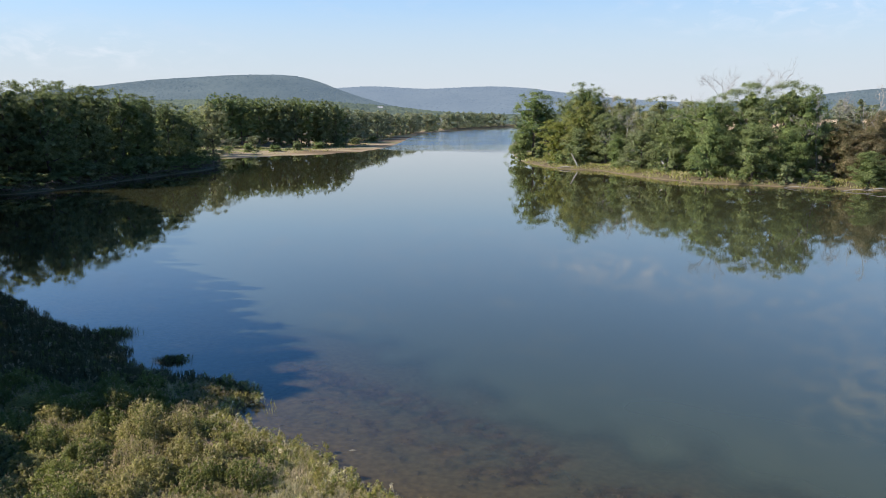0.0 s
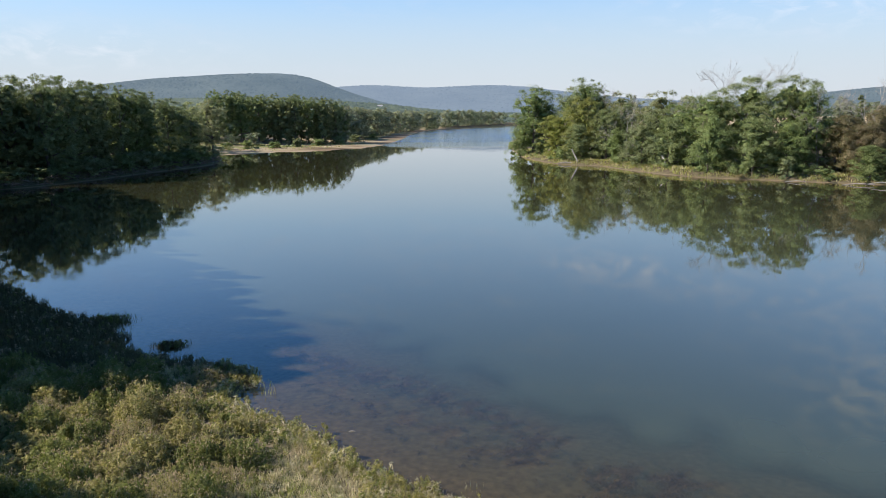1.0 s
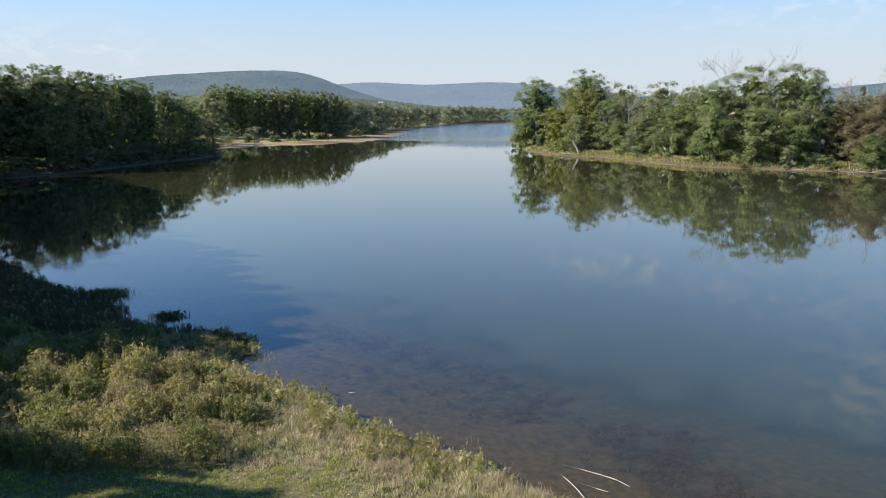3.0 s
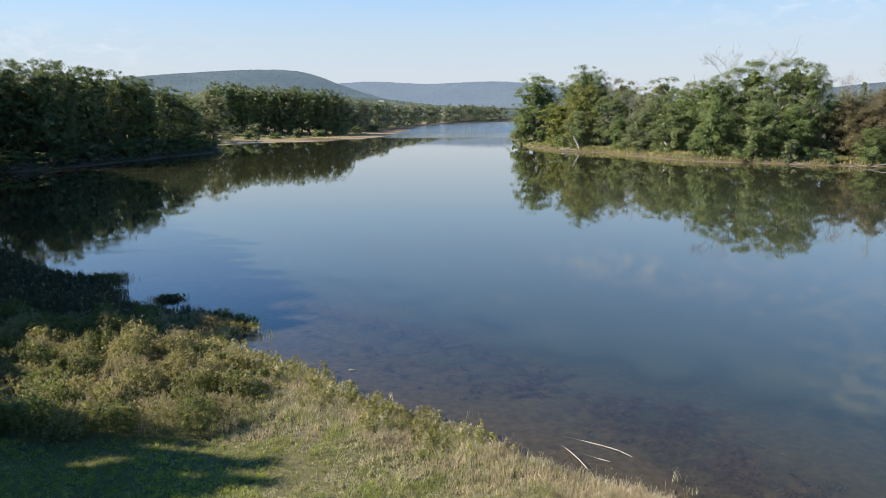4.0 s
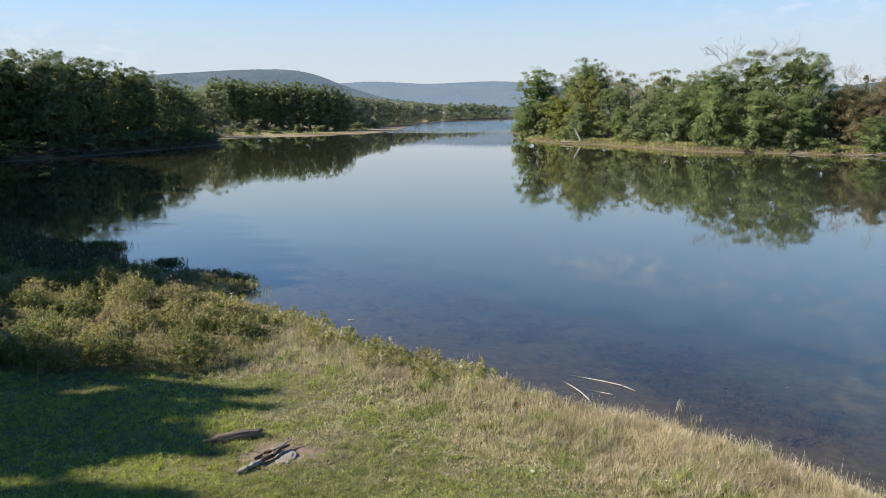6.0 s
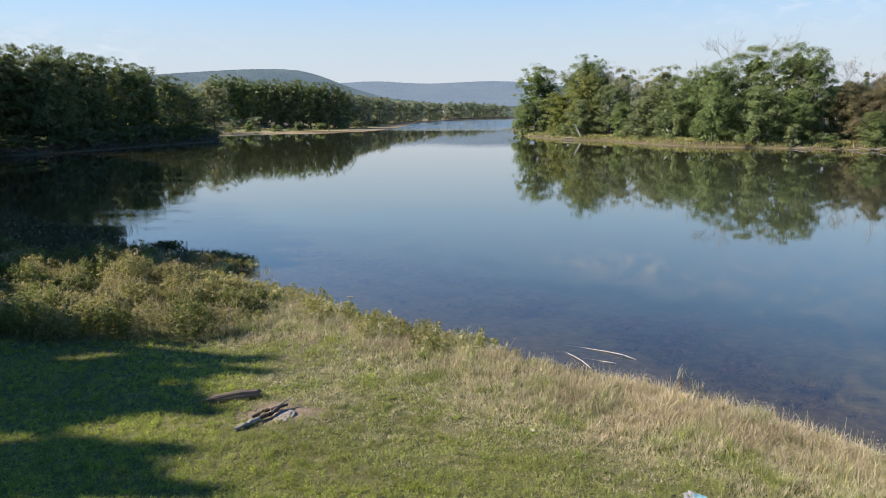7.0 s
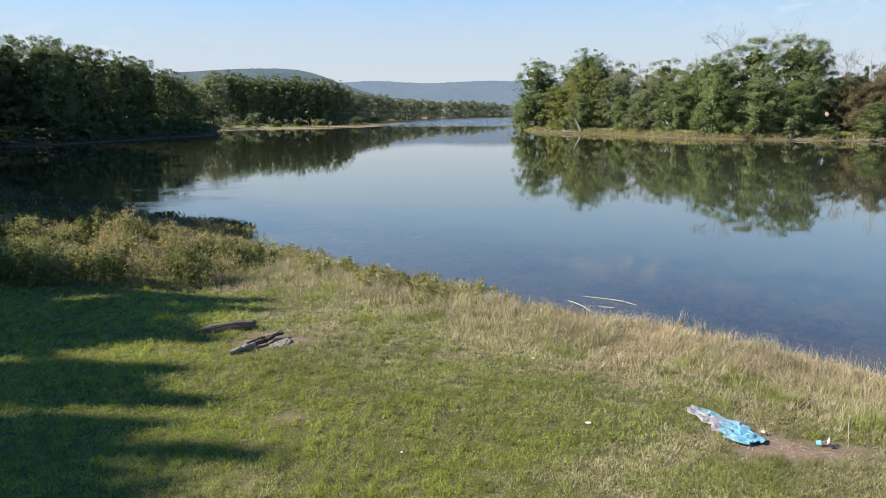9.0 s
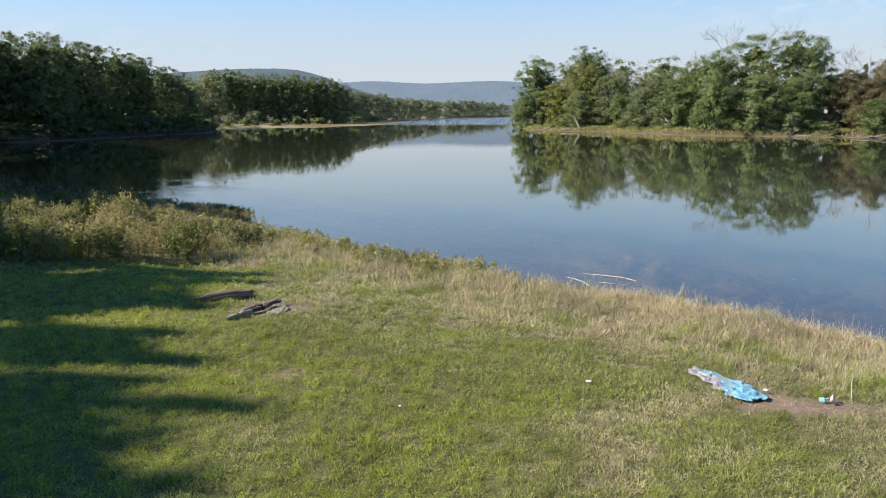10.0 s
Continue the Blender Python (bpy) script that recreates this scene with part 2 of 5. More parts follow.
def ground_material():
    n = Nodes("bank_soil_and_turf")
    pos = n.add("NewGeometry").outputs["Position"]
    height = n.add("SeparateXYZ", Vector=pos).outputs["Z"]
    turf = n.ramp(n.noise(1.1, 6), [(0.3, (0.08, 0.10, 0.03)), (0.5, (0.13, 0.135, 0.052)), (0.7, (0.215, 0.19, 0.105))])
    turf = n.mix(0.6, turf, n.ramp(n.noise(24, 4), [(0.35, (0.035, 0.045, 0.016)), (0.65, (0.20, 0.19, 0.095))]))
    mud = n.ramp(n.noise(3.0, 6), [(0.3, (0.13, 0.092, 0.064)), (0.7, (0.25, 0.185, 0.13))])
    dirt = n.ramp(n.noise(5.0, 6), [(0.3, (0.20, 0.145, 0.115)), (0.7, (0.34, 0.255, 0.21))])
    bands = n.noise(0.12, 7, 0.65, pos, (0.12, 0.3, 1.0))
    sand = n.ramp(bands, [(0.34, (0.07, 0.055, 0.035)), (0.45, (0.20, 0.15, 0.09)), (0.54, (0.32, 0.265, 0.18)), (0.58, (0.15, 0.16, 0.065)), (0.7, (0.10, 0.12, 0.045))])
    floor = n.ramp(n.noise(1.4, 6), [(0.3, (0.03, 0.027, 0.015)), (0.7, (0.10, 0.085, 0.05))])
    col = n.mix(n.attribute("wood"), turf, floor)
    col = n.mix(n.attribute("sand"), col, sand)
    edge = n.math("ADD", height, n.math("MULTIPLY", n.noise(1.5, 4), 0.3))
    # mud faded to dark litter under the trees: bank shade put into the colour
    col = n.mix(n.math("MULTIPLY", n.range(edge, 0.32, 0.16), n.math("SUBTRACT", 1.0, n.math("MULTIPLY", n.attribute("wood"), 0.85))), col, mud)
    col = n.mix(n.attribute("bare"), col, dirt)
    rough = n.range(height, -0.05, 0.2, 0.75, 0.95)
    relief = n.math("ADD", n.noise(2.0, 5), n.math("MULTIPLY", n.noise(30, 3), 0.25))
    return n.done(n.add("BsdfPrincipled", Base_Color=col, Roughness=rough, Specular_IOR_Level=0.12, Normal=n.bump(relief, 0.6, 0.05)).outputs[0])


def water_material():
    """Murky river: the silt scatters light where it is deep, the bed shows where it is shallow, and the surface mirrors the sky."""
    n = Nodes("river_water")
    pos = n.add("NewGeometry").outputs["Position"]
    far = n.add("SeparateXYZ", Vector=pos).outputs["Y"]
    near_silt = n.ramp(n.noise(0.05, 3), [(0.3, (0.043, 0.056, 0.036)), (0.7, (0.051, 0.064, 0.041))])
    # far silt painted darker, so that tree reflections out there stay dark
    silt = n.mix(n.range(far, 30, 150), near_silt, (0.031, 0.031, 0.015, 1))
    swell = n.noise(0.9, 3, 0.5, pos, (0.6, 1.6, 1.0))
    ripple = n.noise(5.0, 3, 0.5, pos, (0.5, 1.6, 1.0))
    patch = n.range(n.noise(0.035, 3, 0.5, pos, (0.6, 1.5, 1.0)), 0.46, 0.66, 0.15, 1.0)
    riffle = n.math("MULTIPLY", n.range(far, 330, 430), n.range(far, 1000, 700))
    bay = n.add("VectorMath", i0=pos, i1=(-27.0, 53.0, 0.0))
    bay.operation = "DISTANCE"
    stir = n.math("MULTIPLY", n.range(bay.outputs["Value"], 17, 6), n.range(n.noise(0.16, 4, 0.6, pos, (0.5, 1.6, 1.0)), 0.46, 0.6))
    streak = n.range(n.noise(0.03, 5, 0.65, pos, (0.3, 1.0, 1.0)), 0.45, 0.58, 0.2, 1.0)
    rough_patch = n.math("ADD", n.math("MULTIPLY", patch, 0.004), n.math("ADD", n.math("MULTIPLY", n.math("MULTIPLY", riffle, streak), 1.0), n.math("MULTIPLY", stir, 0.05)))
    height = n.math("ADD", swell, n.math("MULTIPLY", ripple, 0.25))
    normal = n.add("Bump", Height=height, Strength=n.math("ADD", 0.003, rough_patch), Distance=0.35).outputs[0]
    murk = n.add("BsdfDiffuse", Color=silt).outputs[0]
    clear = n.add("BsdfTransparent", Color=(0.62, 0.62, 0.48, 1)).outputs[0]
    thick = n.range(n.attribute("depth"), 0.0, 1.0)
    body = n.add("MixShader", i0=thick, i1=clear, i2=murk).outputs[0]
    gloss = n.add("BsdfGlossy", Color=(1, 1, 1, 1), Roughness=n.math("ADD", 0.008, n.math("MULTIPLY", riffle, 0.05)), Normal=normal).outputs[0]
    facing = n.add("LayerWeight", Blend=0.5).outputs["Facing"]
    mirror = n.math("ADD", 0.02, n.math("MULTIPLY", 0.98, n.math("POWER", facing, 4.7)))
    return n.done(n.add("MixShader", i0=mirror, i1=body, i2=gloss).outputs[0])


GROUND = ground_material()
WATER = water_material()

# ---- helpers for meshes ----


def mesh_from(name, verts, quads, mats, index=None, smooth=False):
    """A mesh from arrays of vertices and of quads."""
    verts, quads = np.asarray(verts, np.float32), np.asarray(quads, np.int32)
    me = bpy.data.meshes.new(name)
    me.vertices.add(len(verts))
    me.vertices.foreach_set("co", verts.ravel())
    me.loops.add(quads.size)
    me.loops.foreach_set("vertex_index", quads.ravel())
    me.polygons.add(len(quads))
    me.polygons.foreach_set("loop_start", np.arange(0, quads.size, 4, dtype=np.int32))
    if index is not None:
        me.polygons.foreach_set("material_index", np.asarray(index, np.int32))
    if smooth:
        me.polygons.foreach_set("use_smooth", np.ones(len(quads), bool))
    for m in mats:
        me.materials.append(m)
    me.update(calc_edges=True)
    return me


def mesh_of(name, bm, mat, smooth=True):
    me = bpy.data.meshes.new(name)
    bmesh.ops.recalc_face_normals(bm, faces=bm.faces)
    bm.to_mesh(me)
    bm.free()
    for m in mat if isinstance(mat, (list, tuple)) else (mat,):
        me.materials.append(m)
    if smooth:
        me.polygons.foreach_set("use_smooth", np.ones(len(me.polygons), bool))
    return me


def thing(name, m, label, category, group=""):
    ob = new(name)
    ob.empty_display_size = 0.2
    ob.matrix_world = m
    return tagged(ob, label, category, group)


def part(name, me, parent, label=""):
    ob = new(name, me)
    ob.parent = parent
    if label:
        tagged(ob, label)
    return ob


def tubes(paths, sides=6):
    """Tapered round limbs along lists of (point, radius), as vertices and quads."""
    verts, quads = [], []
    for path in paths:
        base = len(verts)
        for k, (p, r) in enumerate(path):
            a = Vector(path[max(k - 1, 0)][0])
            b = Vector(path[min(k + 1, len(path) - 1)][0])
            way = (b - a).normalized() if (b - a).length > 1e-6 else Vector((0, 0, 1))
            u = way.orthogonal().normalized()
            v = way.cross(u)
            for s in range(sides):
                c = 2 * math.pi * s / sides
                verts.append(Vector(p) + float(r) * (math.cos(c) * u + math.sin(c) * v))
        for k in range(len(path) - 1):
            for s in range(sides):
                t = (s + 1) % sides
                quads.append((base + k * sides + s, base + k * sides + t, base + (k + 1) * sides + t, base + (k + 1) * sides + s))
        end = base + (len(path) - 1) * sides
        for first in (base, end):
            for s in range(1, sides - 2, 2):
                quads.append((first, first + s, first + s + 1, first + s + 2))
    return [tuple(v) for v in verts], quads


def unit(v):
    return v / np.maximum(np.linalg.norm(v, axis=1, keepdims=True), 1e-9)


def leaf_quads(rng, pos, nrm, size, narrow=0.6, along=None):
    """A folded, pointed leaf spray at each place, at random or along a direction."""
    n = len(pos)
    t = unit(np.cross(nrm, rng.normal(size=(n, 3)))) if along is None else unit(along - nrm * (along * nrm).sum(1, keepdims=True))
    b = np.cross(nrm, t)
    s = size[:, None]
    fold = nrm * s * 0.12
    v = np.stack([pos - t * s * 0.5, pos + b * s * 0.5 * narrow - fold, pos + t * s * 0.5, pos - b * s * 0.5 * narrow - fold], 1)
    return v.reshape(-1, 3), np.arange(4 * n).reshape(-1, 4)


# ---- the plan: shores, ground, water ----
NEAR_SHORE = [(900, -230), (200, -70), (60, -18), (25, 3.5), (15, 11.5), (11.6, 15), (9.7, 17.1), (7.6, 18.9), (5.8, 20.2), (3.8, 21.5), (1.9, 23.2),
              (-0.4, 24.9), (-2.6, 26.3), (-4.6, 28), (-6, 29.9), (-9.2, 32.0), (-11.6, 34.4), (-11.0, 37.2), (-13.5, 39.3), (-20.5, 41.5),
              (-23.5, 46), (-28.7, 49.6), (-34.6, 54.2), (-41, 60), (-50, 67), (-58, 75), (-68, 88), (-87, 116), (-99, 136)]
LEFT_SHORE = [(-102, 146), (-94, 148), (-88, 165), (-86, 175), (-83, 188), (-80, 201), (-77, 213), (-77, 228), (-86, 252), (-90, 268), (-82, 283), (-66, 295),
              (-49, 312), (-39, 332), (-31, 413), (-28.5, 609), (-18, 690), (5, 765), (42, 893), (81, 1021), (150, 1110)]
RIGHT_SHORE = [(215, 1090), (130, 900), (80, 650), (48, 470), (33, 364), (30, 318), (28.5, 257), (30.8, 241), (35, 222), (39, 215), (47, 210), (50.7, 197),
               (56, 183), (62.7, 171), (70.5, 166), (80, 160), (89.5, 155), (98, 150.5), (128, 134), (250, 90), (900, 0)]


def rounded(points, steps=5):
    """A smooth line through points."""
    out, n = [], len(points)
    for k in range(n - 1):
        p = [np.array(points[min(max(k + j, 0), n - 1)], float) for j in (-1, 0, 1, 2)]
        for s in range(steps):
            t = s / steps
            out.append(0.5 * (2 * p[1] + (p[2] - p[0]) * t + (2 * p[0] - 5 * p[1] + 4 * p[2] - p[3]) * t**2 + (3 * p[1] - p[0] - 3 * p[2] + p[3]) * t**3))
    return out + [np.array(points[-1], float)]


RIVER = np.array(rounded(NEAR_SHORE) + rounded(LEFT_SHORE) + rounded(RIGHT_SHORE))


def shore_distance(x, y):
    """Metres from the waterline: positive on land, negative on the river."""
    best, inside = np.full(x.shape, 1e9), np.zeros(x.shape, bool)
    for a, b in zip(RIVER, np.roll(RIVER, -1, 0)):
        d = b - a
        t = np.clip(((x - a[0]) * d[0] + (y - a[1]) * d[1]) / max(d @ d, 1e-9), 0, 1)
        best = np.minimum(best, (x - a[0] - t * d[0]) ** 2 + (y - a[1] - t * d[1]) ** 2)
        if a[1] != b[1]:
            inside ^= ((a[1] > y) != (b[1] > y)) & (x < a[0] + (y - a[1]) * d[0] / d[1])
    return np.where(inside, -1, 1) * np.sqrt(best)


def wave(x, y, scale, seed):
    """Smooth noise between -1 and 1 from a few crossed sines."""
    r = np.random.default_rng(seed)
    out = 0
    for k in range(7):
        a, f, p = r.uniform(0, 6.28), r.uniform(0.5, 2.1) / scale, r.uniform(0, 6.28)
        out = out + np.sin(2 * np.pi * f * (x * np.cos(a) + y * np.sin(a)) + p) / 7**0.5
    return out / 1.4


def smooth(v, a, b):
    t = np.clip((v - a) / (b - a), 0, 1)
    return t * t * (3 - 2 * t)


def land_height(x, y, d):
    wob = wave(x, y, 9, 1) * 0.5 + wave(x, y, 2.5, 2) * 0.22
    west = smooth(x, 1.5, -4)
    near = np.where(d > 0, 0.04 + np.minimum((0.062 + 0.03 * west) * d, 0.55 + 0.2 * west + 0.01 * d), 0) + 0.07 * wob * smooth(d, 0.5, 4)
    near = np.minimum(near, 1.2)
    left = 0.05 + np.minimum(0.4 * d, 1.0 + 0.05 * d) + 0.2 * wob
    bar = 0.04 + 0.012 * np.maximum(d, 0) + 0.1 * wave(x, y, 30, 3) + 1.6 * smooth(d, 45, 70)
    right = 0.06 + np.minimum(0.30 * d, 1.1 + 0.02 * d) + 0.15 * wob
    is_left = smooth(x, 10, -10) * smooth(y, 100, 130)
    is_bar = is_left * smooth(y, 232, 262)
    is_right = (1 - is_left) * smooth(y, 60, 90)
    z = near * (1 - is_left) * (1 - is_right) + left * (is_left - is_bar) + bar * is_bar + np.minimum(right, 3) * is_right
    shoal = 0.03 + 0.03 * np.minimum(-d, 10.5) + 0.22 * np.maximum(-d - 10.5 - 1.5 * wave(x, y, 8, 4), 0)
    bed = -np.where(y < 110, np.minimum(shoal, 3.0), np.minimum(0.12 * -d, 3.0))
    return np.where(d > 0, z, bed)


def spread(lo, hi, step, reach, growth):
    """Coordinates that are close together from lo to hi and farther apart beyond."""
    mid = list(np.arange(lo, hi + 1e-6, step))
    for sign, far in ((-1, reach[0]), (1, reach[1])):
        v, s = (lo if sign < 0 else hi), step
        while (v - far) * sign < 0:
            s *= growth
            v += sign * s
            mid.append(v)
    return np.array(sorted(mid))


def with_finer(coords, lo, hi, step):
    """Coordinates that are also close together from lo to hi."""
    return np.array(sorted([c for c in coords if not lo - 0.5 * step < c < hi + 0.5 * step] + list(np.arange(lo, hi + 1e-6, step))))


GX = with_finer(with_finer(spread(-44, 24, 0.6, (-4500, 4500), 1.12), 26, 126, 1.8), -124, -46, 2.4)
GY = with_finer(spread(4, 64, 0.6, (-400, 4800), 1.07), 128, 300, 1.9)
MX, MY = np.meshgrid(GX, GY)
MD = shore_distance(MX, MY)
MZ = land_height(MX, MY, MD)


def sample(grid, x, y):
    """A value of the ground's grid at x, y."""
    i = np.clip(np.searchsorted(GX, x) - 1, 0, len(GX) - 2)
    j = np.clip(np.searchsorted(GY, y) - 1, 0, len(GY) - 2)
    u, v = (x - GX[i]) / (GX[i + 1] - GX[i]), (y - GY[j]) / (GY[j + 1] - GY[j])
    return (grid[j, i] * (1 - u) + grid[j, i + 1] * u) * (1 - v) + (grid[j + 1, i] * (1 - u) + grid[j + 1, i + 1] * u) * v


def ground_z(x, y):
    return float(sample(MZ, np.array([float(x)]), np.array([float(y)]))[0])


def grid_quads(nx, ny):
    i, j = np.meshgrid(np.arange(nx - 1), np.arange(ny - 1))
    a = (j * nx + i).ravel()
    return np.stack([a, a + 1, a + nx + 1, a + nx], 1)


def bare_spots(x, y):
    """Worn earth: by the plastic sheet, round the fireplace, along the path to the water."""
    out = np.zeros(x.shape)
    for cx, cy, rx, ry, amount in ((7.3, 10.75, 1.5, 0.55, 0.9), (-4.0, 15.75, 1.0, 0.75, 0.7), (-4.6, 20.5, 0.8, 2.6, 0.2), (4.6, 12.7, 0.35, 0.18, 0.8),
                                   (-11.4, 30.4, 1.2, 0.9, 0.75), (-9.0, 29.0, 1.6, 0.55, 0.6), (-4.9, 22.9, 0.8, 0.6, 0.5), (-3.7, 25.3, 0.6, 0.35, 0.5), (-2.6, 11.2, 0.25, 0.16, 0.6)):
        q = ((x - cx) / rx) ** 2 + ((y - cy) / ry) ** 2 + 0.6 * wave(x, y, 0.9, 9)
        out = np.maximum(out, amount * smooth(q, 1.25, 0.6))
    return out


def build_ground():
    me = mesh_from("ground", np.stack([MX, MY, MZ], 2).reshape(-1, 3), grid_quads(len(GX), len(GY)), [GROUND], smooth=True)
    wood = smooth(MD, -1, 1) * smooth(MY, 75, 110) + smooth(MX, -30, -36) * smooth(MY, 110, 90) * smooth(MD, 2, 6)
    sand = smooth(MX, 10, -10) * smooth(MY, 236, 258) * smooth(MD, 75, 45) + 0.9 * smooth(np.hypot(MX - 31, MY - 275), 26, 12)
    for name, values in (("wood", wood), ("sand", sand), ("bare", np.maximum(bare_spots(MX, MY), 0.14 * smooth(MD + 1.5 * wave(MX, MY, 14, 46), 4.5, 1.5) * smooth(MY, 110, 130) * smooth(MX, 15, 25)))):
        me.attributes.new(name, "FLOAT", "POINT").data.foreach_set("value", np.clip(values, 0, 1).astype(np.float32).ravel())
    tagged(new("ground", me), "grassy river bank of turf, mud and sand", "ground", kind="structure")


WEED_BEDS = (((-11, 44), (-8.2, 41.2), (-4.8, 38.6), (-2.4, 37.3)), ((-2.4, 36.8), (-0.6, 35.1), (2.2, 33.0), (5.1, 29.8), (3.6, 28)), ((7.4, 26.3), (9.2, 25.9), (10.9, 25.4)),
             ((7.6, 24.2), (9.8, 23.4), (10.6, 21.2), (11.8, 18.8)), ((-7, 37), (-3, 33), (1, 30), (3, 27.5)))


def weed_cover(x, y):
    """How thick the water weed stands, 0 to 1."""
    best = np.full(x.shape, 1e9)
    for number, bed in enumerate(WEED_BEDS):
        for (ax, ay), (bx, by) in zip(bed[:-1], bed[1:]):
            dx, dy = bx - ax, by - ay
            t = np.clip(((x - ax) * dx + (y - ay) * dy) / (dx * dx + dy * dy), 0, 1)
            best = np.minimum(best, np.hypot(x - ax - t * dx, y - ay - t * dy) + (0.5 if number == 4 else 0))
    return smooth(best + 0.5 * wave(x, y, 1.6, 48), 2.0, 0.6) * smooth(wave(x, y, 2.2, 47), -0.5, 0.0)


def build_water():
    cols, rows = (GX > -260) & (GX < 950), (GY > -260) & (GY < 1250)
    x, y, z = MX[rows][:, cols], MY[rows][:, cols], MZ[rows][:, cols]
    me = mesh_from("water", np.stack([x, y, 0 * x], 2).reshape(-1, 3), grid_quads(cols.sum(), rows.sum()), [WATER], smooth=True)
    depth = np.maximum(-z, 0) * (1 - 0.66 * weed_cover(x, y))
    me.attributes.new("depth", "FLOAT", "POINT").data.foreach_set("value", (1 - np.exp(-depth / 0.36)).astype(np.float32).ravel())
    tagged(new("water", me), "calm murky green river mirroring trees and sky", "river", kind="structure")


build_ground()
build_water()


def ridge(name, label, mat, summits, y0, y1, x0, x1, step, seed, crowns, big):
    """A long wooded hill: its crest runs through knots of (x, height)."""
    xs, ys = np.arange(x0, x1 + 1, step), np.linspace(y0, y1, 15)
    x, y = np.meshgrid(xs, ys)
    line = np.interp(xs, *np.array(summits, float).T)
    line = np.convolve(np.pad(line, 4, mode="edge"), np.ones(9) / 9, "valid")
    top = np.broadcast_to(line, x.shape)
    u = (y - y0) / (y1 - y0)
    z = top * np.sin(np.clip(u * 1.25, 0, 1) * np.pi / 2) ** 1.1
    z += (wave(x, y, 260, seed) * 0.012 * top + 0.8 * wave(x, y, 60, seed + 1) + 0.45 * np.random.default_rng(seed).normal(size=x.shape)) * smooth(u, 0.02, 0.2) * smooth(top, 4, 30)
    z = z - 3
    r = np.random.default_rng(seed + 50)
    n = crowns
    cx, cu = r.uniform(x0, x1, n), r.uniform(0.02, 0.86, n)
    ct = np.interp(cx, xs, line)
    cz = ct * np.sin(np.clip(cu * 1.25, 0, 1) * np.pi / 2) ** 1.1 - 3 + r.uniform(-1.5, 1.5, n)
    nrm = unit(r.normal(size=(n, 3)) * 0.2 + np.array([-0.1, -0.6, 0.7]))
    v, q = leaf_quads(r, np.stack([cx, y0 + cu * (y1 - y0), cz], 1), nrm, big * r.uniform(0.6, 1.4, n), 0.8)
    v = np.concatenate([np.stack([x, y, z], 2).reshape(-1, 3), v])
    q = np.concatenate([grid_quads(len(xs), len(ys)), q + x.size])
    tagged(new(name, mesh_from(name, v, q, [mat], smooth=False)), label, "hill", kind="structure")


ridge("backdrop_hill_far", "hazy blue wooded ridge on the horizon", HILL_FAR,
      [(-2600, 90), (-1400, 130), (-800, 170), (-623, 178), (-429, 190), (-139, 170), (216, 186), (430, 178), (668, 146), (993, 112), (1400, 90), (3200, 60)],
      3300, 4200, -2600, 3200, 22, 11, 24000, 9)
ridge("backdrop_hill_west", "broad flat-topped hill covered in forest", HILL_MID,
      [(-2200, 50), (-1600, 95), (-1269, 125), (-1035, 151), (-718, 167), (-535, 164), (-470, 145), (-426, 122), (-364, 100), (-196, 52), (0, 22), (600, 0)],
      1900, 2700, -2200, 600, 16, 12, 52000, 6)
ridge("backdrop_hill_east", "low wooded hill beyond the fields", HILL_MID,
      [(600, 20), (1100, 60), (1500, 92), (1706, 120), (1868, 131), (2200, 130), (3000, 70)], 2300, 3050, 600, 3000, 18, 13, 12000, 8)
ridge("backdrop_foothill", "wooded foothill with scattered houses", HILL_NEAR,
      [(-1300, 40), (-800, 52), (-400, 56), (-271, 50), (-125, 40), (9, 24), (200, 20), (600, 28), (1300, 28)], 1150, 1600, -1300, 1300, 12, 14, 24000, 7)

# ---- trees ----


